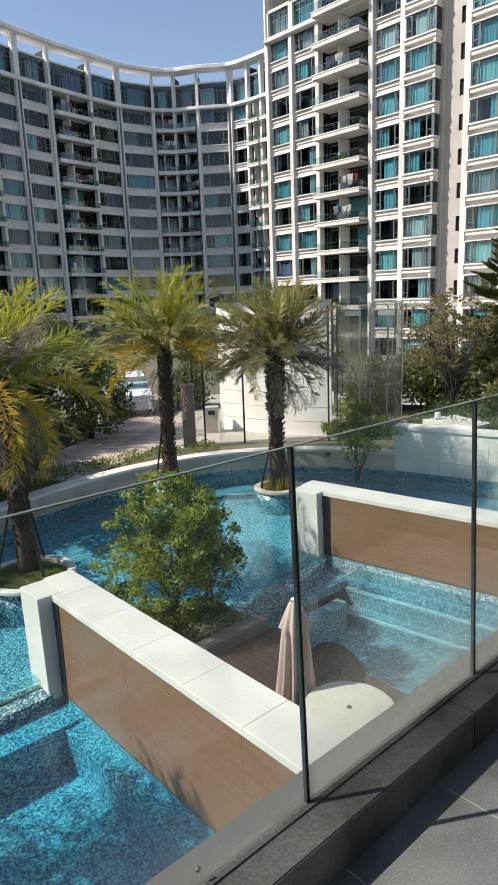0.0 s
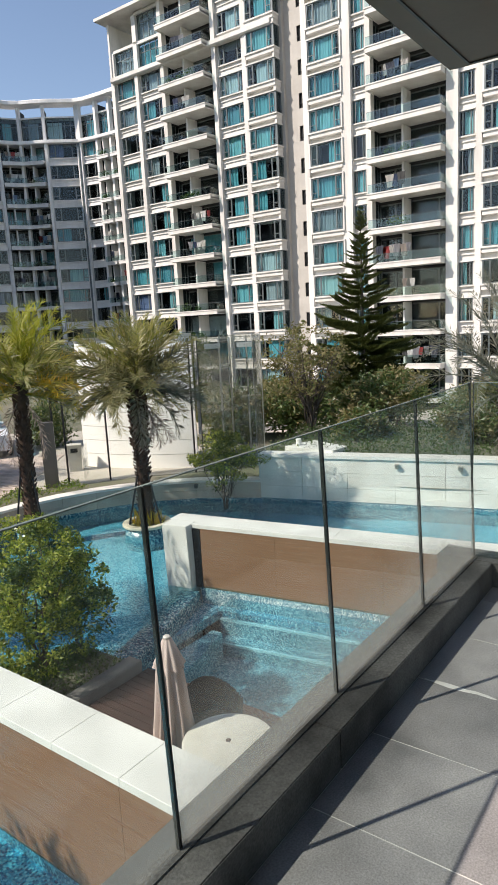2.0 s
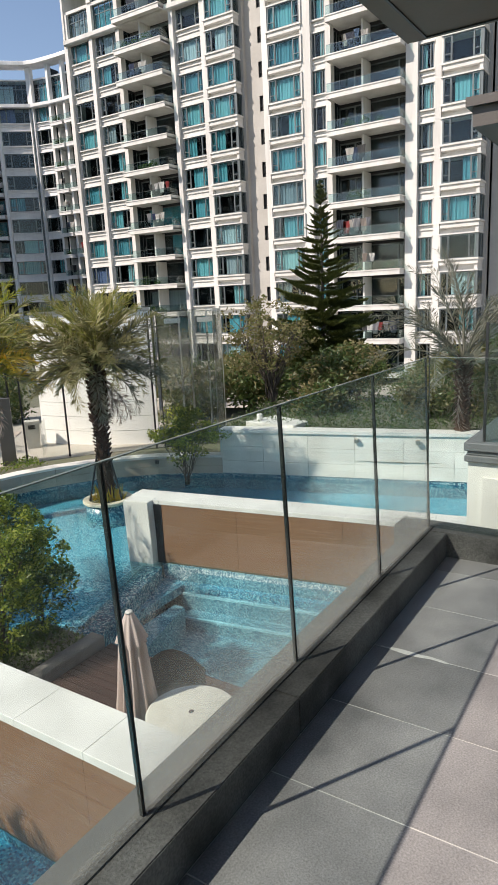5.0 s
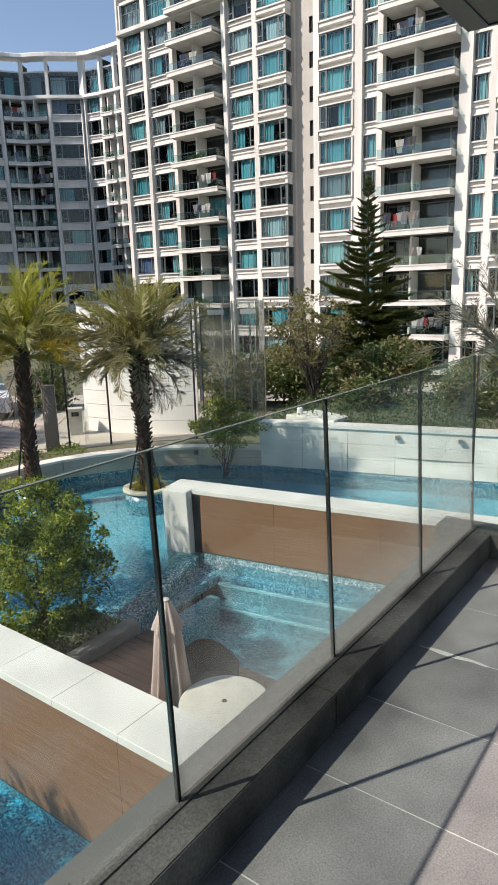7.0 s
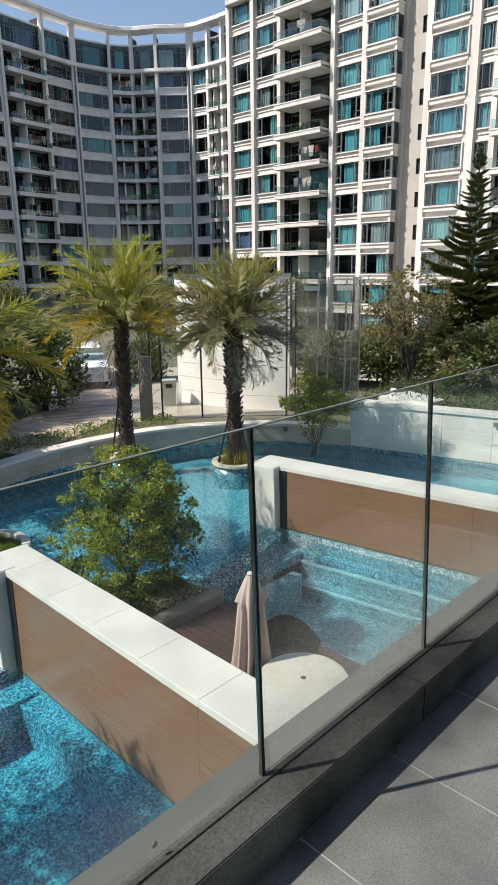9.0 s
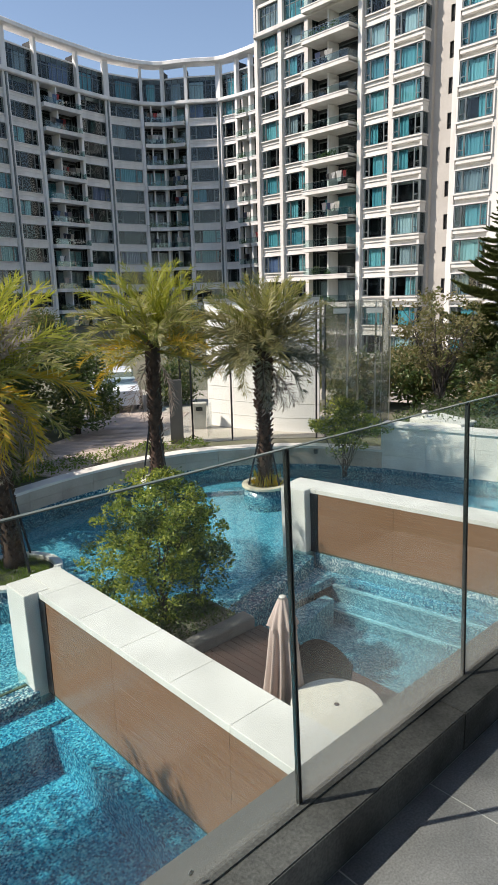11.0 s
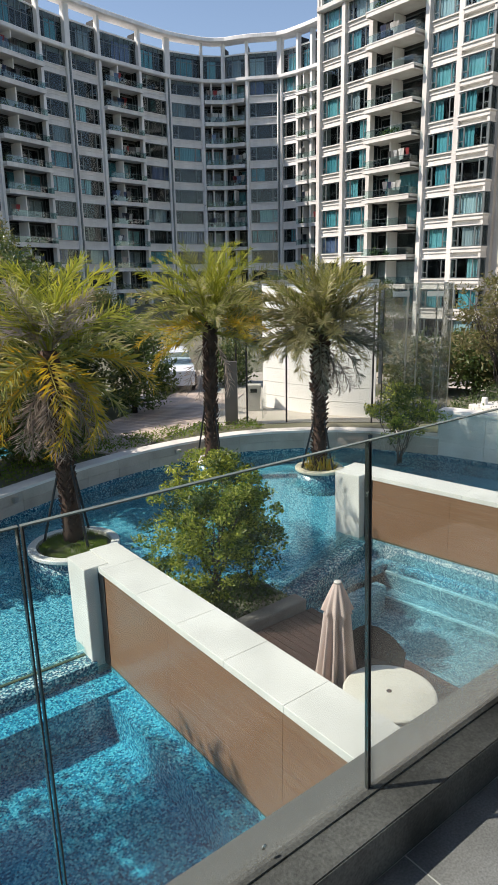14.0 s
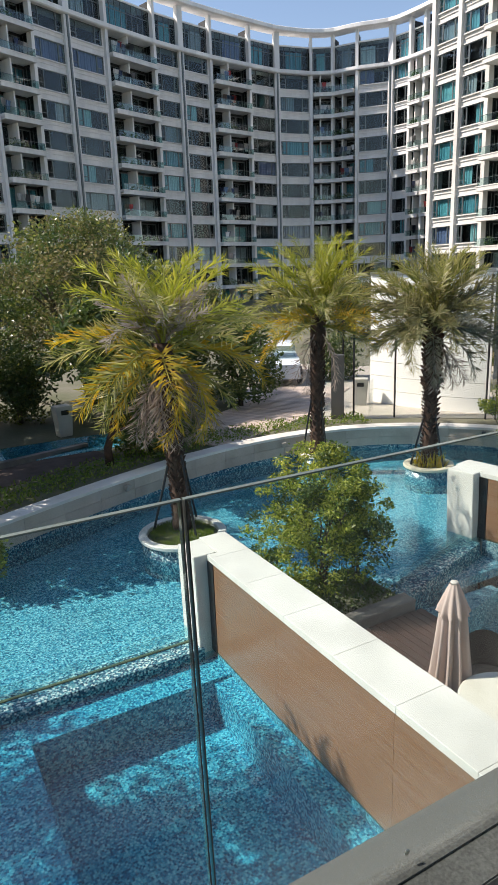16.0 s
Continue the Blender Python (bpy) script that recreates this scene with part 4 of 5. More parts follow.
def frond_mesh(length, droop, mat, seed, leaflet=0.27, pairs=58, curl=0.0, ragged=0.16):
    """A feather leaf: a bent midrib with two rows of narrow leaflets. It grows along +x and bends down."""
    g = random.Random(seed)
    bm = bmesh.new()
    pts, way, p = [], 0.0, Vector((0, 0, 0))
    for k in range(15):
        pts.append(p.copy())
        a = -droop * (k / 14) ** 1.4
        p += Vector((math.cos(a), curl * (k / 14), math.sin(a))) * length / 14
    tube(bm, pts, [0.02 * (1 - 0.85 * k / 14) for k in range(15)], 4, False)
    for k in range(pairs):
        s = 0.14 + 0.86 * (k + g.random() * 0.6) / pairs
        f = min(s, 0.999) * 14
        i = int(f)
        at = pts[i].lerp(pts[min(i + 1, 14)], f - i)
        ax = (pts[min(i + 1, 14)] - pts[max(i - 1, 0)]).normalized()
        ll = leaflet * (0.5 + 0.9 * math.sin(math.pi * min(1, 0.15 + s * 0.85)) ** 0.7) * g.uniform(0.8, 1.15)
        for side in (-1, 1):
            if g.random() < ragged:
                continue
            lat = Vector((0, side, 0))
            up = lat.cross(ax) * -side
            d = (ax * g.uniform(0.45, 1.1) + lat * g.uniform(0.4, 0.95) + up * g.uniform(-0.5, 0.9)).normalized()
            tip = at + d * ll + Vector((0, 0, -0.15 * ll * g.uniform(0.4, 1.3)))
            midp = at + d * ll * 0.5
            wv = d.cross(up).normalized() * 0.0056 + up * g.uniform(-0.006, 0.006)
            a, b, c, e = bm.verts.new(at), bm.verts.new(midp + wv), bm.verts.new(tip), bm.verts.new(midp - wv)
            bm.faces.new((a, b, c)), bm.faces.new((a, c, e))
    me = bpy.data.meshes.new("frond")
    bm.to_mesh(me)
    bm.free()
    me.materials.append(mat)
    return me


def scale_mesh(w, h):
    bm = bmesh.new()
    prof = [(-w / 2, 0, 0), (w / 2, 0, 0), (w * 0.3, 0.02, h * 0.6), (0, 0.03, h), (-w * 0.3, 0.02, h * 0.6)]
    f = [bm.verts.new(p) for p in prof]
    b = [bm.verts.new((x, y - 0.03, z)) for x, y, z in prof]
    bm.faces.new(f), bm.faces.new(b[::-1])
    for i in range(5):
        j = (i + 1) % 5
        bm.faces.new((f[i], b[i], b[j], f[j]))
    return mesh_of("leaf_base", bm, bark_palm)


def palm(place, trunk, r, label, mats, seed, fronds=44, length=1.5, lean=(0, 0), dry=8, shag=False, spread=(0.0, 1.45), scales=290, leaflet=0.22, wilted=0, droop=0.4):
    g = random.Random(seed)
    th = thing("palm_tree", place, label, "palm tree")
    bm = bmesh.new()
    n = 16
    pts = [(lean[0] * (k / n) ** 1.3, lean[1] * (k / n) ** 1.3, trunk * k / n) for k in range(n + 1)]
    tube(bm, pts, [r * (1.25 - 0.35 * min(1, k / 4) + 0.06 * math.sin(k * 2.3) + (0.25 if k > n - 3 else 0)) for k in range(n + 1)], 12)
    part("trunk", bm, bark_palm, th, smooth=True)
    for k in range(scales):
        s = (k + 0.5) / scales
        a = k * 2.4 + g.uniform(-0.3, 0.3)
        x, y = lean[0] * s ** 1.3, lean[1] * s ** 1.3
        size = 1.0 if not shag or s < 0.55 else 1.6
        put("leaf_base", cached(("scale", seed % 2), lambda: scale_mesh(0.045, 0.08)), th,
            pose(x + r * 1.02 * math.cos(a), y + r * 1.02 * math.sin(a), trunk * s * 0.98, -8 if not shag else -12 - 22 * g.random(), 0, math.degrees(a) - 90) @ Matrix.Diagonal((size, size, size, 1)))
    top = Vector((lean[0], lean[1], trunk))
    for k in range(fronds):
        s = k / fronds
        a = k * 2.39996 + g.uniform(-0.2, 0.2)
        rise = spread[1] - (spread[1] - spread[0]) * s ** 0.9 + g.uniform(-0.3, 0.3)
        mat = mats[0] if s > 0.3 else mats[1]
        if len(mats) > 2 and 0.55 < s and g.random() < 0.4:
            mat = mats[2]
        v = g.randint(0, 3) if s > 0.35 else g.randint(0, 1)
        ll = length * (0.86 + 0.3 * math.sin(math.pi * (0.15 + 0.75 * s)))
        me = cached(("frond", mat.name, v, length), lambda: frond_mesh(length, droop + 0.33 * v, mat, 40 + v + seed, leaflet, curl=0.12 * (v - 1.5)))
        k3 = ll / length
        put("frond", me, th, Matrix.Translation(top + Vector((0, 0, -0.02 - 0.25 * s))) @ pose(0, 0, 0, 0, -math.degrees(rise), math.degrees(a)) @ pose(r * 0.5, 0, 0, g.uniform(-50, 50)) @ Matrix.Diagonal((k3, k3, k3, 1)))
    for k in range(dry):
        a = g.uniform(0, 2 * math.pi)
        v = g.randint(0, 2)
        me = cached(("dry frond", v, length), lambda: frond_mesh(length * 0.85, 0.5 + 0.3 * v, palm_dry, 70 + v, leaflet, ragged=0.3))
        put("dry_frond", me, th, Matrix.Translation(top + Vector((0, 0, -0.3))) @ pose(0, 0, 0, 0, g.uniform(35, 75), math.degrees(a)) @ pose(r * 0.6, 0, 0, g.uniform(-40, 40)), "withered grey-brown hanging frond")
    for k in range(wilted):
        a = g.uniform(0, 2 * math.pi)
        me = cached(("wilted frond", k % 2, length), lambda: frond_mesh(length * 0.74, 0.5 + 1.6 * (k % 2), palm_wilted, 90 + k % 2, leaflet * 0.8, ragged=0.25))
        put("wilted_frond", me, th, Matrix.Translation(top + Vector((0, 0, -0.05))) @ pose(0, 0, 0, 0, -g.uniform(35, 85), math.degrees(a)) @ pose(r * 0.5, 0, 0, g.uniform(-40, 40)), "withered grey-mauve upright frond")
    return th


def stakes(place, r, top, low, n, label):
    for k in range(n):
        a = 2 * math.pi * k / n + 0.6
        bm = bmesh.new()
        tube(bm, [(r * math.cos(a), r * math.sin(a), low), (0.12 * math.cos(a), 0.12 * math.sin(a), top)], 0.022, 8)
        ob = solid("tree_stake", bm, dark_metal, label, "stake", group="palm stakes")
        ob.matrix_basis = Matrix.Translation(place)


def island(place, r, low, high, rim_mat, label, growth):
    th = thing("round_planter", place, label, "planter")
    bm = bmesh.new()
    lathe(bm, [(r - 0.05, low), (r - 0.05, high - 0.07), (r - 0.14, high - 0.07)], 40)
    part("side", bm, mosaic_band, th, "blue mosaic side", True)
    bm = bmesh.new()
    lathe(bm, [(r - 0.14, high - 0.07), (r - 0.015, high - 0.07), (r, high - 0.055), (r, high - 0.012), (r - 0.012, high), (r - 0.13, high), (r - 0.14, high - 0.01), (r - 0.14, high - 0.12)], 40)
    part("rim", bm, rim_mat, th, "pale stone rim")
    bm = bmesh.new()
    lathe(bm, [(0.0, high - 0.03), (r * 0.5, high - 0.03), (r - 0.141, high - 0.07)], 24)
    part("soil", bm, earth, th)
    g = random.Random(int(r * 100))
    bm = bmesh.new()
    for _ in range(growth[0]):
        a, q = g.uniform(0, 6.283), (r - 0.2) * math.sqrt(g.random())
        root = Vector((q * math.cos(a), q * math.sin(a), high - 0.06))
        tip = root + Vector((g.gauss(0, 0.4), g.gauss(0, 0.4), 1)).normalized() * growth[1] * g.uniform(0.5, 1.2)
        w = Vector((math.cos(a + 1), math.sin(a + 1), 0)) * growth[2]
        v = [bm.verts.new(root - w), bm.verts.new(root + w), bm.verts.new(root.lerp(tip, 0.6) + w * 0.8), bm.verts.new(tip), bm.verts.new(root.lerp(tip, 0.6) - w * 0.8)]
        bm.faces.new(v)
    ob = tagged(new("planter_grass", mesh_of("grass", bm, growth[3])), "low green grass in the planter", "grass", kind="stuff")
    ob.matrix_basis = Matrix.Translation(place)


def crown_mesh(centres, leaves, leaf, mat, seed, flat=1.0, up=0.3):
    """Many small leaves gathered round clump centres (x, y, z, radius)."""
    g = random.Random(seed)
    bm = bmesh.new()
    total = sum(c[3] ** 2 for c in centres)
    for x, y, z, r in centres:
        for _ in range(int(leaves * r * r / total)):
            d = Vector((g.gauss(0, 1), g.gauss(0, 1), g.gauss(0, 1))).normalized() * r * g.random() ** 0.45
            d.z *= flat
            leaf_blade(bm, Vector((x, y, z)) + d, leaf, g, up)
    me = bpy.data.meshes.new("crown")
    bm.to_mesh(me)
    bm.free()
    me.materials.append(mat)
    return me


def woody(name, place, label, category, stems, height, spread, clumps, leaves, leaf, mats, seed, stem_r=0.02, low=0.2, bark=bark_grey, round_top=0.6, clump_r=0.25, flat=0.8):
    """A shrub or tree: bent tapering stems that fork, and a crown of separate leaves."""
    g = random.Random(seed)
    th = thing(name, place, label, category)
    centres = []
    trunk = bmesh.new()
    for k in range(stems):
        a = 2 * math.pi * k / stems + g.uniform(-0.4, 0.4)
        lean = spread * g.uniform(0.25, 0.75)
        top = Vector((lean * math.cos(a), lean * math.sin(a), height * g.uniform(0.6, 0.9)))
        pts = [Vector((0.05 * math.cos(a), 0.05 * math.sin(a), 0))]
        for j in range(1, 7):
            s = j / 6
            pts.append(Vector((top.x * s ** 1.4 + g.gauss(0, 0.015 * height), top.y * s ** 1.4 + g.gauss(0, 0.015 * height), top.z * s)))
        tube(trunk, pts, [stem_r * (1 - 0.75 * j / 6) for j in range(7)], 6)
        for j in range(4):
            s = g.uniform(0.35, 0.95)
            b0 = pts[int(s * 6)]
            b1 = b0 + Vector((g.gauss(0, 0.5), g.gauss(0, 0.5), g.uniform(0.2, 0.8))).normalized() * height * 0.25
            tube(trunk, [b0, b0.lerp(b1, 0.5) + Vector((0, 0, 0.02)), b1], [stem_r * 0.4, stem_r * 0.25, stem_r * 0.1], 5)
            centres.append((*b1, clump_r * g.uniform(0.5, 1.0)))
        centres.append((*pts[-1], clump_r * g.uniform(0.8, 1.2)))
    for _ in range(clumps):
        a, q, h = g.uniform(0, 6.283), math.sqrt(g.random()), g.uniform(low, 1.0)
        reach = spread * q * (1 - max(0, (h - round_top) / (1 - round_top)) ** 2 * 0.75) * (0.7 + 0.3 * min(1, h / max(low + 0.01, 0.4)))
        centres.append((reach * math.cos(a), reach * math.sin(a), height * h, clump_r * g.uniform(0.6, 1.25)))
    part("trunk", trunk, bark, th, smooth=True)
    cut = g.sample(range(len(centres)), len(centres))
    share = max(1, len(centres) // len(mats))
    for i, mat in enumerate(mats):
        own = [centres[c] for c in cut[i * share:(i + 1) * share if i < len(mats) - 1 else None]]
        put("crown", crown_mesh(own, leaves // len(mats), leaf, mat, seed + i, flat), th)
    return th


# three date palms by the pool, and a tall one in the raised bed
island((4.42, 9.75, 0), 0.74, -3.25, -2.60, white_stone, "round mosaic planter with a stone rim in the pool", (3200, 0.09, 0.006, grass_leaf))
island((10.62, 10.35, 0), 0.55, -3.25, -2.64, surface("cream_stone", (0.66, 0.58, 0.44), 0.6, 0.08, 2, 30, 0.1), "round mosaic planter with a cream rim in the pool", (110, 0.36, 0.02, palm_yellow))
island((9.22, 12.62, 0), 0.42, -3.25, -2.66, white_stone, "round planter in the pool by the wall", (300, 0.14, 0.01, grass_leaf))
palm((4.5, 9.95, -2.68), 3.22, 0.135, "palm with yellowing and withered fronds in a round planter", (palm_green, palm_bright, palm_yellow), 3, 38, 1.6, (-0.1, 0.1), 9, spread=(-0.45, 1.35), wilted=9, leaflet=0.25, droop=0.75)
palm((9.22, 12.62, -2.72), 3.35, 0.15, "tall palm with bright green and orange fronds", (palm_green, palm_bright, palm_yellow), 5, 58, 1.75, (0.02, -0.05), 3, spread=(-0.05, 1.45), droop=0.55)
palm((10.62, 10.35, -2.7), 3.25, 0.15, "palm with a shaggy trunk and grey-green fronds", (palm_olive, palm_green, palm_grey), 7, 76, 1.4, (0.0, 0.0), 5, True, (-0.2, 1.5), 300)
palm((15.75, 3.9, -1.74), 1.8, 0.15, "dark-stemmed palm with long arching grey-green fronds", (palm_grey, palm_grey), 9, 32, 2.4, (0, 0), 1, True, (0.2, 1.4), 120, 0.2, droop=0.6)
stakes((10.62, 10.35, 0), 0.42, -1.5, -2.7, 3, "dark metal stake propping a palm trunk")
stakes((4.5, 9.95, 0), 0.5, -1.3, -2.7, 3, "dark metal stake propping a palm trunk")
stakes((9.22, 12.62, 0), 0.36, -1.3, -2.7, 3, "dark metal stake propping a palm trunk")

# a tree beside the basin, whose leafy shade falls on the water
island((-2.4, 7.85, 0), 0.6, -3.25, -2.62, white_stone, "round planter in the pool under a tree", (300, 0.14, 0.01, grass_leaf))
woody("tree", (-2.4, 7.85, -2.68), "leafy green tree in a round planter beside the basin", "tree", 3, 6.0, 1.45, 80, 5600, 0.15, (tree_leaf, shrub_leaf), 71, 0.06, 0.62, clump_r=0.4)
woody("tree", (0.2, 13.2, GROUND), "leafy green tree behind the pool wall", "tree", 4, 4.6, 1.8, 90, 7000, 0.17, (tree_leaf, shrub_dark), 72, 0.08, 0.35, clump_r=0.5)
# unseen tree, added so that its shade darkens the garden path
woody("tree", (0.1, 16.2, GROUND), "dense leafy tree added out of view to shade the garden path", "tree", 5, 5.4, 2.1, 150, 16000, 0.14, (tree_leaf, shrub_dark), 75, 0.1, 0.4, clump_r=0.55)
woody("shrub", (1.35, 10.35, -2.95), "small leafy shrub at the pool's edge", "shrub", 5, 0.7, 0.4, 20, 1300, 0.09, (shrub_leaf,), 73, 0.012, 0.2, clump_r=0.16)

# shrubs at the deck and in the pool
woody("shrub", (5.35, 7.05, -2.85), "bright green leafy shrub with thin stems by the deck", "shrub", 13, 2.15, 1.02, 150, 15500, 0.058, (shrub_leaf, shrub_leaf, shrub_leaf, shrub_dark), 21, 0.016, 0.14, clump_r=0.135)
woody("shrub", (4.55, 6.72, -2.85), "low bright green shrub beside the garden wall", "shrub", 5, 0.72, 0.3, 16, 1500, 0.075, (shrub_leaf,), 22, 0.01, 0.2, clump_r=0.16)
woody("shrub", (6.15, 7.3, -2.9), "wispy green shrub leaning over the pool", "shrub", 6, 1.45, 0.6, 30, 2600, 0.075, (shrub_leaf, shrub_dark), 23, 0.012, 0.3, clump_r=0.17)
woody("shrub", (13.05, 10.0, -2.95), "small shrub with bare stems at the pool wall", "shrub", 11, 1.9, 1.05, 34, 4000, 0.085, (shrub_leaf, tree_leaf), 24, 0.016, 0.6, clump_r=0.22, flat=0.6)
bm = bmesh.new()
g = random.Random(31)
for _ in range(2600):
    x, y = g.uniform(4.15, 6.1), g.uniform(6.3, 7.4)
    leaf_blade(bm, Vector((x, y, -2.84 + g.random() ** 2 * 0.22)), 0.06, g, 0.8)
solid("ground_cover", bm, shrub_dark, "low dark green ground cover under the shrub", "plants", "stuff")

# trees behind the walls
woody("tree", (17.9, 10.3, -1.8), "multi-stemmed tree with sparse brownish green leaves", "tree", 20, 3.3, 1.65, 60, 3200, 0.12, (sparse_leaf, sparse_leaf), 41, 0.035, 0.35, clump_r=0.24, flat=0.7)
woody("tree", (5.95, 20.3, GROUND), "broad dense green tree behind the garden path", "tree", 6, 5.5, 3.3, 250, 38000, 0.125, (tree_leaf, sparse_leaf, shrub_dark), 43, 0.12, 0.25, clump_r=0.62)
woody("tree", (0.4, 19.5, GROUND), "broad dense green tree behind the garden path", "tree", 6, 5.0, 2.8, 180, 24000, 0.125, (tree_leaf, shrub_dark), 44, 0.12, 0.2, clump_r=0.6)
woody("tree", (4.35, 13.6, GROUND), "slender dark tree trunk with a thin crown", "tree", 1, 3.4, 1.1, 40, 3000, 0.16, (tree_leaf, shrub_dark), 45, 0.1, 0.6, bark=bark_palm, clump_r=0.4)
for x, y, h, s, n in ((9.7, 17.3, 2.6, 1.2, 46), (7.0, 16.4, 1.5, 0.9, 47), (5.75, 14.9, 1.7, 0.8, 48), (6.0, 17.8, 2.4, 1.4, 49), (8.4, 18.6, 2.2, 1.2, 50), (14.9, 19.6, 1.4, 0.8, 51), (18.2, 3.6, 1.9, 1.2, 52), (19.2, 5.0, 1.5, 1.1, 53), (1.2, 17.6, 1.6, 1.1, 55), (17.4, 5.2, 0.9, 0.7, 58), (20.5, 8.8, 1.6, 1.2, 59), (0.3, 17.0, 1.7, 1.2, 60), (3.6, 19.3, 1.8, 1.2, 62), (-1.2, 15.6, 1.6, 1.1, 63), (6.5, 15.1, 1.7, 0.9, 64), (5.5, 13.9, 1.7, 0.85, 66), (19.6, 9.2, 1.3, 1.0, 67), (17.2, 8.2, 0.7, 0.6, 68)):
    zb = -1.74 if x > 15.5 else GROUND
    woody("shrub", (x, y, zb), "dense dark green rounded garden shrub", "shrub", 7, h, s, 60, 5200, 0.14, (shrub_dark, sparse_leaf if x > 15.5 else tree_leaf), n, 0.03, 0.08, clump_r=0.36)
for x, y, h in ((24, 31, 3.2), (38, 33, 7.3), (44, 37.5, 7.0), (47, 31, 3.4), (46, 25, 3.0), (47, 20, 2.8), (45, 14, 3.0), (46, 42, 7.2), (49, 9, 3.2), (18.6, 13.9, 1.5), (20.6, 12.8, 1.6), (40, 46, 8), (20, 42, 3), (10, 44, 5.4), (1, 40, 6)):
    woody("tree", (x, y, LOW if x > 30 else GROUND), "distant dense green garden tree", "tree", 6, h, min(2.6, h * 0.75), 60, 5200, 0.2, (shrub_dark, sparse_leaf), int(x * 3 + y), 0.12, 0.2, clump_r=0.8)


def conifer(place, height, spread, label, seed):
    """A tiered pine: whorls of upturned branches, each clad in short needle twigs."""
    g = random.Random(seed)
    th = thing("conifer", place, label, "conifer")
    bm = bmesh.new()
    tube(bm, [(0, 0, height * k / 8) for k in range(9)], [0.11 * (1 - 0.92 * k / 8) for k in range(9)], 8)
    part("trunk", bm, bark_grey, th, smooth=True)
    meshes = []
    for v in range(3):
        b = bmesh.new()
        pts = [Vector((s, 0.03 * math.sin(6 * s + v), -0.05 * math.sin(math.pi * s) + 0.07 * s * s)) for s in [k / 10 for k in range(11)]]
        tube(b, pts, [0.012 * (1 - 0.8 * k / 10) for k in range(11)], 4, False)
        for k in range(44):
            s = 0.12 + 0.88 * k / 44
            f = s * 10
            i = min(9, int(f))
            at = pts[i].lerp(pts[i + 1], f - i)
            for side in (-1, 1):
                tl = 0.30 * (1.05 - 0.62 * s) * g.uniform(0.7, 1.15)
                tip = at + Vector((0.6 * tl, side * 0.6 * tl, 0.3 * tl))
                for _ in range(8):
                    o = at.lerp(tip, g.uniform(0.0, 1.0))
                    d = (tip - at).normalized() * 0.075 + Vector((g.gauss(0, 0.022), g.gauss(0, 0.022), 0.03 + g.random() * 0.03))
                    w = Vector((-d.y, d.x, 0)).normalized() * 0.016
                    b.faces.new([b.verts.new(o - w), b.verts.new(o + d * 0.6 + w), b.verts.new(o + d)])
                    b.faces.new([b.verts.new(o + Vector((0, 0, 0.02))), b.verts.new(o + d * 0.6 + Vector((0, 0, -0.016))), b.verts.new(o + d)])
        me = bpy.data.meshes.new("branch")
        b.to_mesh(me)
        b.free()
        me.materials.append(needle)
        meshes.append(me)
    tiers = 24
    for k in range(tiers):
        s = k / (tiers - 1)
        z = height * (0.06 + 0.92 * s)
        reach = spread * (1 - s) ** 0.95 + 0.12
        n = 8 if k < 10 else 6
        for j in range(n):
            a = 360 * j / n + 37 * k + g.uniform(-8, 8)
            r = reach * g.uniform(0.68, 1.12)
            put("branch", meshes[(j + k) % 3], th, pose(0, 0, z + g.uniform(-0.13, 0.13), 0, -1 - 22 * s * s + g.uniform(-9, 9), a) @ Matrix.Diagonal((r, max(r, 0.7) * 0.9, max(r, 0.6), 1)))
    return th


conifer((24.0, 11.5, -1.9), 7.6, 2.35, "dark green tiered conifer with upturned branches", 61)

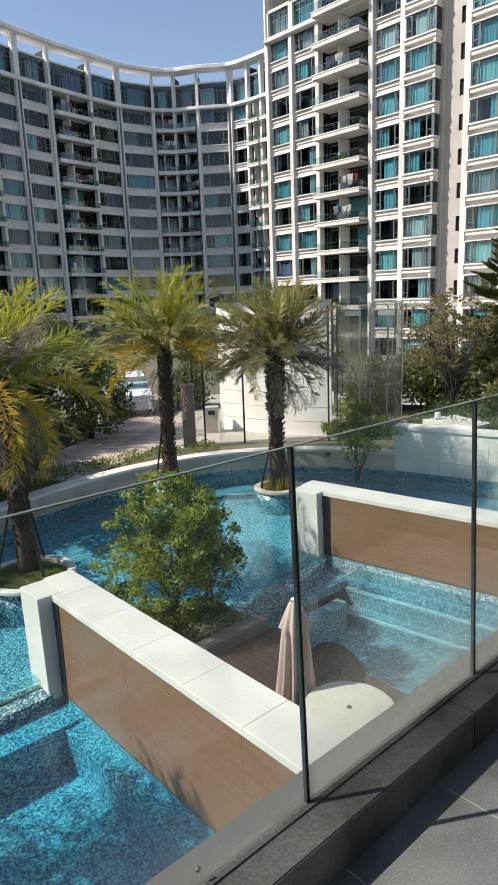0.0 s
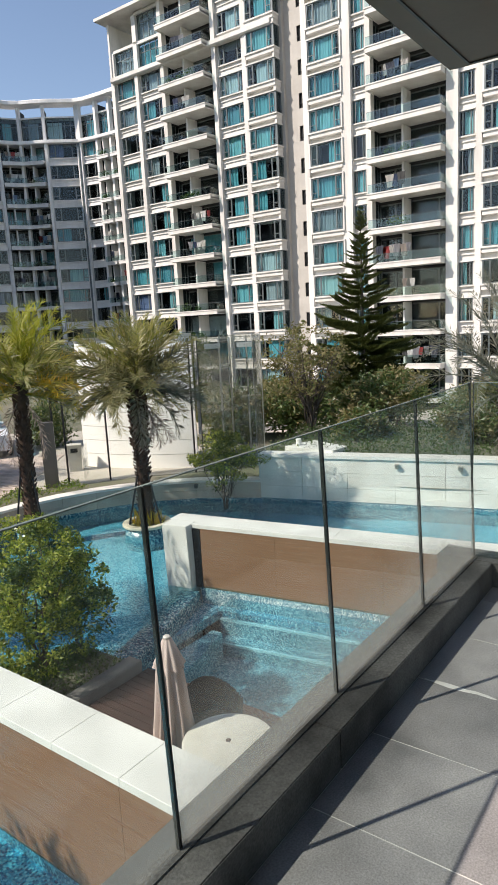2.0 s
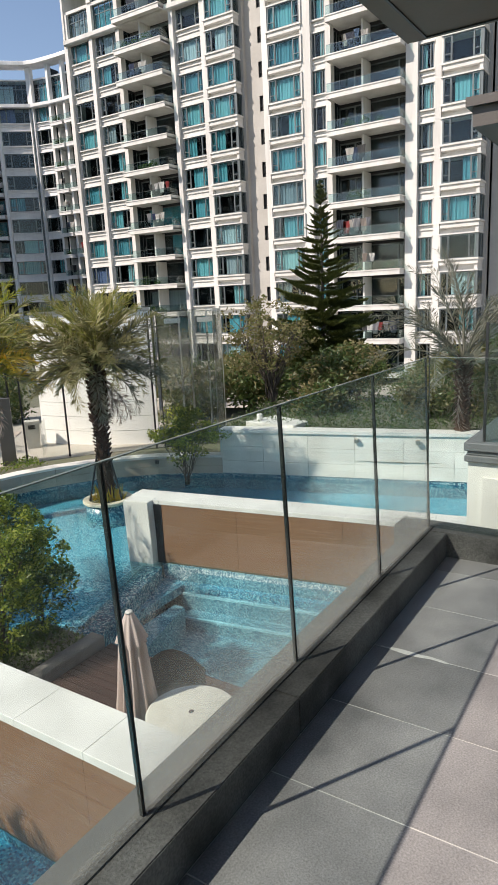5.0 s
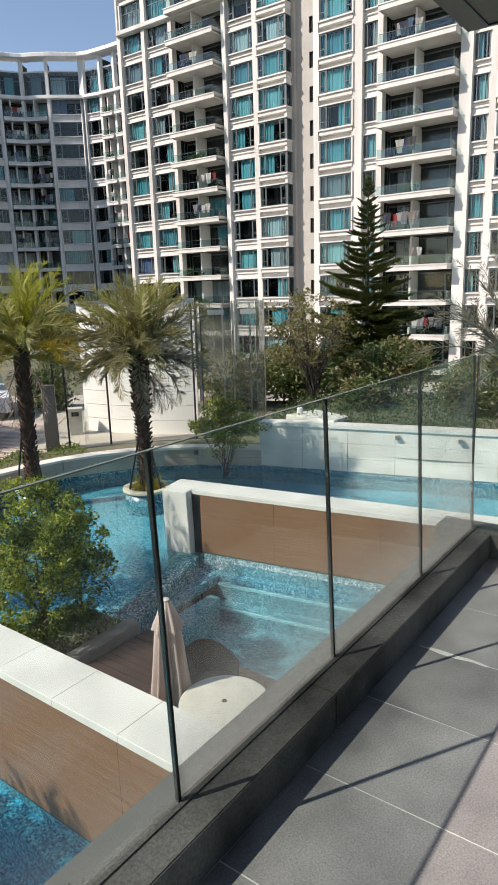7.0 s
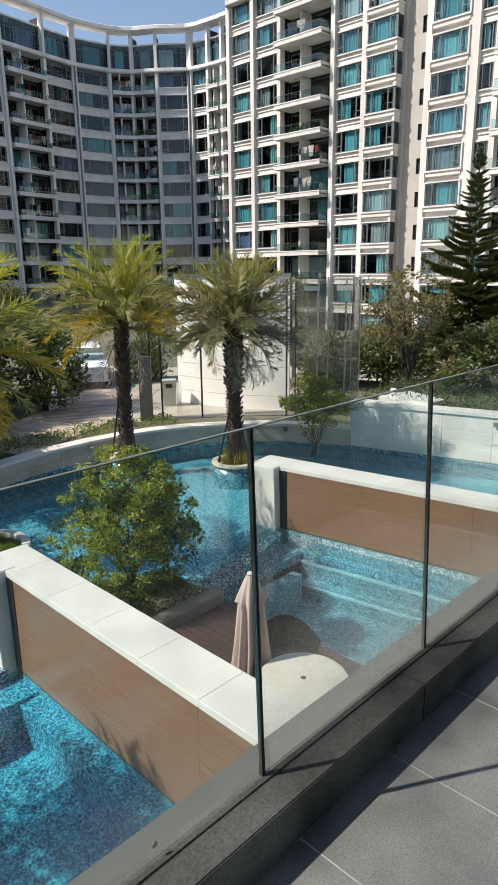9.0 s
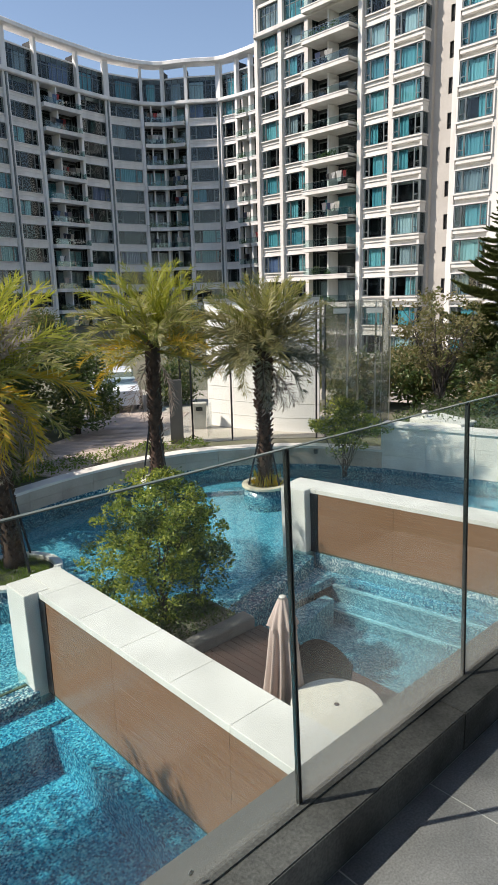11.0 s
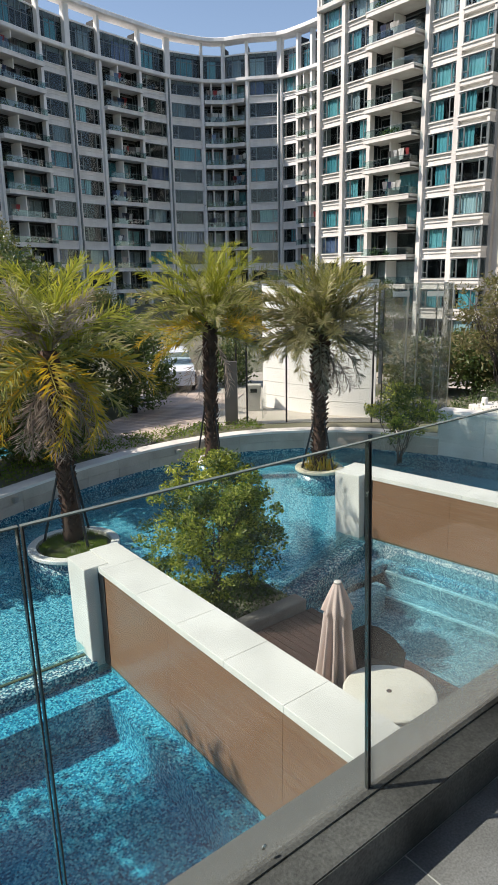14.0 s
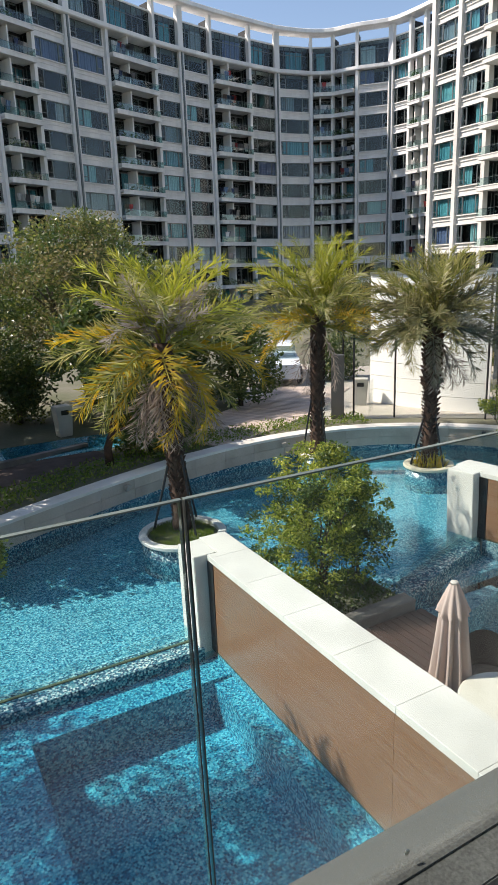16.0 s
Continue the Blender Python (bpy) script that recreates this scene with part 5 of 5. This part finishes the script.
# ---- things on the deck ----
def umbrella(place):
    th = thing("garden_umbrella", place, "closed pale pink-beige garden umbrella beside the table", "umbrella")
    fabric = surface("pink_beige_canvas", (0.52, 0.40, 0.36), 0.85, 0.08, 4, 120, 0.1, depth=0.002)
    bm = bmesh.new()
    folds = 10
    rings = []
    for z, r, amp in ((1.66, 0.035, 0.0), (1.60, 0.06, 0.05), (1.42, 0.105, 0.18), (1.20, 0.115, 0.28), (0.95, 0.13, 0.34), (0.72, 0.148, 0.38), (0.54, 0.155, 0.4), (0.47, 0.148, 0.42)):
        rings.append([bm.verts.new((r * (1 + amp * math.cos(folds * t + 0.4 * math.sin(z * 5))) * math.cos(t), r * (1 + amp * math.cos(folds * t + 0.4 * math.sin(z * 5))) * math.sin(t), z + (0.03 * math.sin(3 * t) if z < 0.5 else 0))) for t in [2 * math.pi * k / 72 for k in range(72)]])
    for q, s in zip(rings, rings[1:]):
        for k in range(72):
            bm.faces.new((q[k], q[(k + 1) % 72], s[(k + 1) % 72], s[k]))
    part("canopy", bm, fabric, th, smooth=True)
    bm = bmesh.new()
    rings = []
    for z, r, amp in ((1.665, 0.04, 0.0), (1.58, 0.075, 0.06), (1.46, 0.115, 0.14), (1.38, 0.135, 0.2)):
        rings.append([bm.verts.new((r * (1 + amp * math.cos(folds * t)) * math.cos(t), r * (1 + amp * math.cos(folds * t)) * math.sin(t), z + (0.02 * math.sin(8 * t) if z < 1.4 else 0))) for t in [2 * math.pi * k / 64 for k in range(64)]])
    for q, s in zip(rings, rings[1:]):
        for k in range(64):
            bm.faces.new((q[k], q[(k + 1) % 64], s[(k + 1) % 64], s[k]))
    part("vent_flap", bm, fabric, th, smooth=True)
    bm = bmesh.new()
    lathe(bm, [(0.0001, 1.685), (0.03, 1.684), (0.036, 1.678), (0.036, 1.665), (0.0001, 1.665)], 16)
    part("cap", bm, surface("pale_plastic", (0.6, 0.55, 0.5), 0.5, 0.05), th, "pale round top cap", True)
    bm = bmesh.new()
    tube(bm, [(0, 0, 0.05), (0, 0, 0.8), (0, 0, 1.66)], 0.02, 12)
    part("pole", bm, steel, th, smooth=True)
    bm = bmesh.new()
    lathe(bm, [(0.0001, 0), (0.26, 0), (0.27, 0.02), (0.26, 0.05), (0.08, 0.07), (0.035, 0.1), (0.0001, 0.1)], 32)
    part("base", bm, granite, th, smooth=True)


umbrella((4.63, 3.98, DECK))


def round_table(place):
    th = thing("round_table", place, "round cream garden table with a brown centre plug", "table")
    top_paint = surface("cream_tabletop", (0.72, 0.68, 0.6), 0.45, 0.04, 4, 60, 0.04, tint=(0.6, 0.56, 0.48))
    bm = bmesh.new()
    lathe(bm, [(0.022, 0.77), (0.022, 0.8), (0.40, 0.8), (0.415, 0.795), (0.42, 0.785), (0.415, 0.772), (0.40, 0.768), (0.022, 0.77)], 56)
    part("tabletop", bm, top_paint, th, smooth=False)
    bm = bmesh.new()
    lathe(bm, [(0.021, 0.795), (0.026, 0.802), (0.024, 0.804), (0.0001, 0.804), (0.0001, 0.76)], 20)
    part("hole_plug", bm, wood_deck, th, "brown plug in the table's centre hole", True)
    bm = bmesh.new()
    tube(bm, [(0, 0, 0.02), (0, 0, 0.766)], 0.035, 14)
    part("column", bm, dark_metal, th)
    for k in range(4):
        a = math.pi / 2 * k + 0.4
        bm = bmesh.new()
        tube(bm, [(0, 0, 0.09), (0.2 * math.cos(a), 0.2 * math.sin(a), 0.05), (0.33 * math.cos(a), 0.33 * math.sin(a), 0.015)], [0.022, 0.02, 0.015], 8)
        part("leg", bm, dark_metal, th)


round_table((4.7, 3.38, DECK))


def wicker_chair(place, turn):
    th = thing("wicker_chair", pose(*place, 0, 0, turn), "dark woven wicker armchair by the round table", "chair")
    wicker = surface("dark_wicker", (0.022, 0.02, 0.02), 0.55, 0.3, 20, 90, 0.5, depth=0.004)
    bm = bmesh.new()
    n, rings = 26, []
    for z in (0.05, 0.2, 0.42, 0.62, 0.78, 0.8):
        row = []
        for k in range(n + 1):
            t = math.pi * (0.02 + 0.96 * k / n)
            r = 0.30 + 0.05 * z
            hh = z if z < 0.6 else 0.6 + (z - 0.6) * (0.15 + 0.85 * math.sin(t) ** 2)
            row.append(bm.verts.new((r * math.cos(t), r * math.sin(t) * 0.95, hh)))
        rings.append(row)
    for q, s in zip(rings, rings[1:]):
        for k in range(n):
            bm.faces.new((q[k], q[k + 1], s[k + 1], s[k]))
    bmesh.ops.solidify(bm, geom=bm.faces[:], thickness=0.035)
    part("backrest", bm, wicker, th, smooth=True)
    for k in range(n - 1):
        t = math.pi * (0.05 + 0.9 * k / (n - 2))
        bm = bmesh.new()
        hh = 0.6 + 0.19 * (0.15 + 0.85 * math.sin(t) ** 2)
        tube(bm, [(0.31 * math.cos(t), 0.30 * math.sin(t), 0.06), (0.352 * math.cos(t), 0.335 * math.sin(t), hh)], 0.008, 5)
        part("slat", bm, wicker, th)
    bm = bmesh.new()
    lathe(bm, [(0.0001, 0.36), (0.27, 0.36), (0.29, 0.38), (0.29, 0.41), (0.27, 0.43), (0.0001, 0.43)], 28)
    part("seat", bm, wicker, th, smooth=True)


wicker_chair((5.22, 4.02, DECK), -37)
tbl = surface("planter_kerb_stone", (0.22, 0.2, 0.18), 0.8, 0.2, 3, 60, 0.3)
bm = bmesh.new()
prism(bm, [(4.08, 6.0), (6.2, 6.06), (6.2, 6.3), (4.08, 6.24)], -3.9, -2.74)
rounded(bm, 0.01)
solid("planter_edge", bm, tbl, "low dark stone edge of the shrub bed", "kerb", "structure")
bm = bmesh.new()
box(bm, 4.08, 6.2, 6.24, 7.45, -3.9, -2.84)
solid("shrub_bed", bm, earth, "soil bed of the shrub between wall and pool", "planting bed", "structure")

# ---- the lobby beyond the pool ----
drum_white = surface("white_drum_panel", (0.86, 0.84, 0.81), 0.5, 0.03, 0.7, 30, 0.04)
drum = thing("lobby_drum", (19.26, 15.76, GROUND), "white gently curved lobby wall with fine horizontal grooves", "curved wall", kind="structure")


def arc_band(r0, r1, z0, z1, a0=181.9, a1=217.6, n=36):
    """A band of the curved wall between two radii and two heights."""
    bm = bmesh.new()
    rows = []
    for k in range(n + 1):
        a = radians(a0 + (a1 - a0) * k / n)
        rows.append([bm.verts.new((r * math.cos(a), r * math.sin(a), z)) for r, z in ((r0, z0), (r1, z0), (r1, z1), (r0, z1))])
    for q, s in zip(rows, rows[1:]):
        for c in range(4):
            bm.faces.new((q[c], s[c], s[(c + 1) % 4], q[(c + 1) % 4]))
    bm.faces.new(rows[0][::-1]), bm.faces.new(rows[-1])
    return bm


for k in range(9):
    part("ring_panel", arc_band(5.96, 6.0, 0.416 * k + 0.004, 0.416 * k + 0.408), drum_white, drum)
part("core", arc_band(5.75, 5.961, 0.0, 3.74), grout, drum)
part("roof_edge", arc_band(5.6, 6.06, 3.745, 3.83), steel, drum, "slim grey metal roof edge")

LOBBY = [(10.55, 14.75), (11.2, 14.2), (11.42, 14.02), (12.28, 13.35), (13.95, 11.72)]
lobby = thing("glass_lobby", (0, 0, 0), "tall frameless glass screen with slim dark mullions", "glass screen")
for (x0, y0), (x1, y1) in zip(LOBBY, LOBBY[1:]):
    d = Vector((x1 - x0, y1 - y0, 0))
    u = d.normalized()
    n = Vector((-u.y, u.x, 0)) * 0.012
    bm = bmesh.new()
    prism(bm, [((x0 + u.x * 0.03 - n.x), (y0 + u.y * 0.03 - n.y)), (x1 - u.x * 0.03 - n.x, y1 - u.y * 0.03 - n.y), (x1 - u.x * 0.03 + n.x, y1 - u.y * 0.03 + n.y), (x0 + u.x * 0.03 + n.x, y0 + u.y * 0.03 + n.y)], GROUND, 1.32)
    part("pane", bm, lobby_glass, lobby)
for x, y in LOBBY:
    bm = bmesh.new()
    box(bm, x - 0.018, x + 0.018, y - 0.018, y + 0.018, GROUND, 1.34)
    part("mullion", bm, dark_metal, lobby)
shaft = thing("glass_lift_shaft", (0, 0, 0), "clear glass shaft with pale head beams", "glass shaft")
SH = [(14.12, 11.55), (14.75, 10.95), (15.25, 10.25), (16.2, 11.2), (15.1, 12.5)]
for i in range(5):
    (x0, y0), (x1, y1) = SH[i], SH[(i + 1) % 5]
    u = Vector((x1 - x0, y1 - y0, 0)).normalized()
    n = Vector((-u.y, u.x, 0)) * 0.012
    bm = bmesh.new()
    prism(bm, [(x0 + u.x * 0.04 - n.x, y0 + u.y * 0.04 - n.y), (x1 - u.x * 0.04 - n.x, y1 - u.y * 0.04 - n.y), (x1 - u.x * 0.04 + n.x, y1 - u.y * 0.04 + n.y), (x0 + u.x * 0.04 + n.x, y0 + u.y * 0.04 + n.y)], GROUND, 1.36)
    part("pane", bm, shaft_glass, shaft)
    bm = bmesh.new()
    box(bm, x0 - 0.01, x0 + 0.01, y0 - 0.01, y0 + 0.01, GROUND, 1.38)
    part("mullion", bm, steel if i else dark_metal, shaft)
    if i < 2:
        bm = bmesh.new()
        prism(bm, [(x0 + u.x * 0.22 + n.x * 2, y0 + u.y * 0.22 + n.y * 2), (x1 - u.x * 0.22 + n.x * 2, y1 - u.y * 0.22 + n.y * 2), (x1 - u.x * 0.22 + n.x * 6, y1 - u.y * 0.22 + n.y * 6), (x0 + u.x * 0.22 + n.x * 6, y0 + u.y * 0.22 + n.y * 6)], 1.02, 1.15)
        part("head_beam", bm, plaster, shaft)
for x, y in ((14.95, 11.45), (15.1, 11.2), (15.42, 10.85)):
    bm = bmesh.new()
    box(bm, x - 0.018, x + 0.018, y - 0.018, y + 0.018, GROUND, 1.3)
    part("guide_rail", bm, steel, shaft)
# intercom pillar and a litter bin by the lobby
bm = bmesh.new()
box(bm, -0.17, 0.17, -0.1, 0.1, 0, 1.75)
rounded(bm, 0.01)
pil = solid("entry_pillar", bm, surface("bronze_grey_panel", (0.11, 0.105, 0.1), 0.5, 0.08), "dark bronze-grey entry pillar", "pillar")
pil.matrix_basis = pose(10.98, 14.15, GROUND, 0, 0, -40)


def litter_bin(place, turn):
    th = thing("litter_bin", pose(*place, 0, 0, turn), "pale tapered litter bin beside the path", "bin")
    bm = bmesh.new()
    v = box(bm, -0.17, 0.17, -0.14, 0.14, 0, 0.8)
    for w in v:
        if w.co.z > 0.5:
            w.co.x *= 1.3
            w.co.y *= 1.3
    rounded(bm, 0.012)
    part("body", bm, surface("pale_bin_stone", (0.55, 0.53, 0.47), 0.6, 0.08), th)
    bm = bmesh.new()
    box(bm, -0.1, 0.1, -0.185, -0.17, 0.58, 0.7)
    part("opening", bm, rubber, th)


litter_bin((12.65, 15.25, GROUND), -40)
litter_bin((4.25, 16.95, GROUND), 10)

# low glass screen by the lobby walk
bm = bmesh.new()
prism(bm, [(11.95, 14.0), (12.6, 14.6), (12.59, 14.62), (11.94, 14.02)], GROUND, -1.45)
solid("low_glass_screen", bm, lobby_glass, "low clear glass screen by the walk", "glass screen")

# ---- parked car beyond the hedge ----
def car(place, turn):
    th = thing("car", pose(*place, 0, 0, turn), "parked white and pale blue car behind the hedge", "car")
    paint = surface("white_car_paint", (0.72, 0.76, 0.8), 0.25, 0.03, 2, 30, 0)
    bm = bmesh.new()
    prof = [(-2.1, 0.3), (2.1, 0.3), (2.15, 0.62), (1.9, 0.82), (1.0, 0.92), (-1.7, 0.95), (-2.1, 0.8)]
    rows = [[bm.verts.new((x * k, y, z)) for x, z in prof] for y, k in ((-0.85, 0.98), (-0.7, 1.0), (0.7, 1.0), (0.85, 0.98))]
    for a, b in zip(rows, rows[1:]):
        for i in range(len(prof)):
            bm.faces.new((a[i], a[(i + 1) % len(prof)], b[(i + 1) % len(prof)], b[i]))
    bm.faces.new(rows[0]), bm.faces.new(rows[-1][::-1])
    part("body", bm, paint, th)
    for nm, prof, mat, s in (("cabin", [(-1.6, 0.93), (0.95, 0.9), (0.3, 1.38), (-1.2, 1.4)], pane_glass, 0.72), ("roof", [(-1.25, 1.37), (0.35, 1.35), (0.2, 1.44), (-1.1, 1.46)], paint, 0.66)):
        bm = bmesh.new()
        q = [[bm.verts.new((x, y, z)) for x, z in prof] for y in (-s, s)]
        bm.faces.new(q[0]), bm.faces.new(q[1][::-1])
        for i in range(4):
            bm.faces.new((q[0][i], q[0][(i + 1) % 4], q[1][(i + 1) % 4], q[1][i]))
        part(nm, bm, mat, th)
    for x in (-1.3, 1.3):
        for y in (-0.86, 0.86):
            bm = bmesh.new()
            tube(bm, [(x, y - 0.1, 0.32), (x, y + 0.1, 0.32)], 0.32, 20)
            wheel = part("wheel", bm, rubber, th)
            bm = bmesh.new()
            tube(bm, [(x, y - 0.105, 0.32), (x, y + 0.105, 0.32)], 0.2, 16)
            part("rim", bm, steel, wheel)


car((13.3, 21.2, GROUND), 60)

# ---- the next unit: white parapet box, glass above, dark stepped sill and eave ----
nb = thing("bay_window", (0, 0, 0), "white bay of the next unit with dark stepped sill and glass", "bay window")
bm = bmesh.new()
box(bm, 5.6, 9.0, -3.5, 1.212, -3.4, 0.3)
part("wall", bm, plaster, nb)
bm = bmesh.new()
box(bm, 5.58, 5.6, -3.5, 1.1, -3.3, 0.18)
part("wall_panel", bm, white_stone, nb)
for o, z0, z1 in ((0.018, 0.3, 0.35), (0.0, 0.35, 0.385), (0.022, 0.385, 0.45)):
    bm = bmesh.new()
    box(bm, 5.58 - o, 9.0, -3.5, 1.216 + o, z0, z1)
    rounded(bm, 0.006, 1)
    part("sill_step", bm, surface("dark_sill_metal", (0.15, 0.155, 0.16), 0.5, 0.08), nb)
bm = bmesh.new()
box(bm, 5.64, 5.655, -3.4, 1.1, 0.45, 1.33)
part("pane", bm, rail_glass, nb)
bm = bmesh.new()
box(bm, 5.635, 5.66, 1.1, 1.118, 0.45, 1.34)
part("edge", bm, dark_metal, nb)
eave = thing("eave", (0, 0, 0), "dark grey stepped eave of the next unit", "eave", kind="structure")
for x0, y1, z0, z1 in ((5.5, 1.27, 2.78, 2.84), (5.54, 1.23, 2.655, 2.78)):
    bm = bmesh.new()
    box(bm, x0, 9.5, -4.0, y1, z0, z1)
    part("fascia", bm, surface("eave_metal", (0.085, 0.073, 0.063), 0.5, 0.06), eave)

bm = bmesh.new()
g = random.Random(91)
for _ in range(9000):
    q = R0 + rdir * g.uniform(0, RL) + rout * g.uniform(0.45, 5.0)
    leaf_blade(bm, Vector((q.x, q.y, -1.72 + 0.22 * g.random() ** 2)), 0.085, g, 0.8)
solid("bed_plants", bm, shrub_dark, "low dark green plants in the raised bed", "plants", "stuff")

# flat stone and a bollard on the raised bed
bm = bmesh.new()
prism(bm, [(14.62, 7.75), (15.3, 7.7), (15.75, 8.95), (14.72, 9.25)], -1.8, -1.58)
rounded(bm, 0.012)
solid("stone_slab", bm, white_stone, "flat white stone slab on the raised bed", "slab")
bm = bmesh.new()
lathe(bm, [(0.0001, -1.58), (0.075, -1.58), (0.075, -1.42), (0.06, -1.4), (0.0001, -1.4)], 20, (14.95, 8.95))
solid("bollard", bm, white_stone, "short white round bollard on the stone slab", "bollard", smooth=False)

# small wall lamps on the pool walls
for k, (x, y, z, rz) in enumerate(((13.08, 10.98, -2.47, 58), (12.2, 11.92, -2.47, 46), (15.06, 4.72, -1.86, 75), (14.72, 6.1, -1.86, 75), (8.6, 13.2, -2.5, 0), (4.3, 12.24, -2.5, -20))):
    bm = bmesh.new()
    v = box(bm, -0.05, 0.05, -0.1, 0.02, -0.05, 0.06)
    for w in v:
        if w.co.y < -0.05 and w.co.z < 0:
            w.co.y += 0.06
    rounded(bm, 0.006, 1)
    ob = solid("wall_lamp", bm, wall_stone if k else ledge_stone, "small wedge-shaped unlit lamp on the pool wall", "lamp", group="pool wall lamps")
    ob.matrix_basis = pose(x, y, z, 0, 0, -rz)

# garden strip, paths and the second small pool on the far side
bm = bmesh.new()
g = random.Random(77)
for i in range(2, len(curve) - 6):
    for _ in range(330):
        s, o = g.random(), g.uniform(0.42, 1.5)
        p = curve[i].lerp(curve[i + 1], s) + outs[i] * o
        leaf_blade(bm, Vector((p.x, p.y, GROUND + 0.02 + 0.12 * g.random())), 0.075, g, 0.8)
solid("ground_cover", bm, grass_leaf, "low green ground cover behind the pool wall", "plants", "stuff")
bm = bmesh.new()
prism(bm, [(-4, 12.6), (2.4, 13.3), (4.6, 14.3), (4.4, 15.2), (1.8, 14.5), (-4, 13.9)], GROUND - 0.02, GROUND + 0.012)
solid("garden_path", bm, surface("brick_path", (0.105, 0.075, 0.064), 0.85, 0.2, 3, 18, 0.4), "reddish brown garden path in dappled shade", "path", "structure")
bm = bmesh.new()
prism(bm, [(-4, 13.95), (1.8, 14.55), (4.4, 15.25), (4.35, 15.4), (1.75, 14.72), (-4, 14.12)], GROUND, GROUND + 0.13)
solid("path_kerb", bm, tbl, "low stone kerb along the garden path", "kerb", "structure")
bm = bmesh.new()
box(bm, 2.4, 5.6, 14.9, 16.4, GROUND, GROUND + 0.03)
solid("far_pool", bm, mosaic_pool, "small mosaic pool beyond the garden path", "pool", "structure")
bm = bmesh.new()
box(bm, 2.5, 5.5, 15.0, 16.3, GROUND + 0.06, GROUND + 0.062)
solid("far_pool_water", bm, water, "clear water in the small far pool", "water", "structure")
bm = bmesh.new()
prism(bm, [(9.9, 18.2), (15.5, 25), (18.2, 21), (17.2, 17.3), (16.9, 12), (16.6, 9.6), (14.5, 11.3), (12.8, 12.9), (10.7, 14.2)], GROUND - 0.05, GROUND + 0.01)
prism(bm, [(26, 27), (56, 62), (56, 2), (38, -6), (31, 5)], LOW - 0.05, LOW + 0.01)
solid("forecourt", bm, surface("pale_forecourt_paving", (0.46, 0.42, 0.36), 0.8, 0.1, 0.6, 10, 0.1), "pale sunlit paved forecourt", "forecourt", "structure")

# ---- pieces of floors, last ----
floor = thing("floor", (0, 0, 0), "grey granite terrace paving with pale joints", "floor", kind="structure")
for i in range(-10, 5):
    for j in range(4):
        x0, y1 = 2.302 + 0.4715 * i, 1.022 - 0.95 * j
        if x0 < -4.5 or x0 > 4.3:
            continue
        x1 = min(x0 + 0.4715, 4.402)
        bm = bmesh.new()
        box(bm, x0 + 0.003, x1 - 0.003, y1 - 0.947, y1, -0.03, 0.0)
        part("tile", bm, granite_floor, floor)
bm = bmesh.new()
g = random.Random(5)
ring = [(3.245 + 0.013 * math.cos(t) * g.uniform(0.3, 1.5), 0.85 + 0.16 * math.sin(t) * g.uniform(0.85, 1.1)) for t in [2 * math.pi * k / 22 for k in range(22)]]
prism(bm, ring, 0.0, 0.0012)
part("mortar_smear", bm, grout, floor, "white mortar smear across a joint")
for i in range(19):
    x0 = 4.08 + 0.1135 * i
    bm = bmesh.new()
    box(bm, x0 + 0.004, x0 + 0.1095, 1.4, 5.99, DECK - 0.03, DECK)
    part("plank", bm, wood_deck, deck)
walkway = thing("plank_walk", (0, 0, 0), "weathered timber plank walk behind the pool wall", "walkway", kind="structure")
for k in range(46):
    s = k * 0.15
    c = Vector((6.2, 14.6, 0)).lerp(Vector((13.0, 18.8, 0)), s / 6.9)
    c.y += 0.5 * math.sin(s / 6.9 * math.pi) * -1
    bm = bmesh.new()
    box(bm, -0.07, 0.07, -1.25, 1.25, 0, 0.035)
    ob = part("plank", bm, plank_walk, walkway)
    ob.matrix_basis = pose(c.x + 0.4, c.y - 0.1, GROUND + 0.005, 0, 0, 32 - 8 * math.cos(s / 6.9 * math.pi))
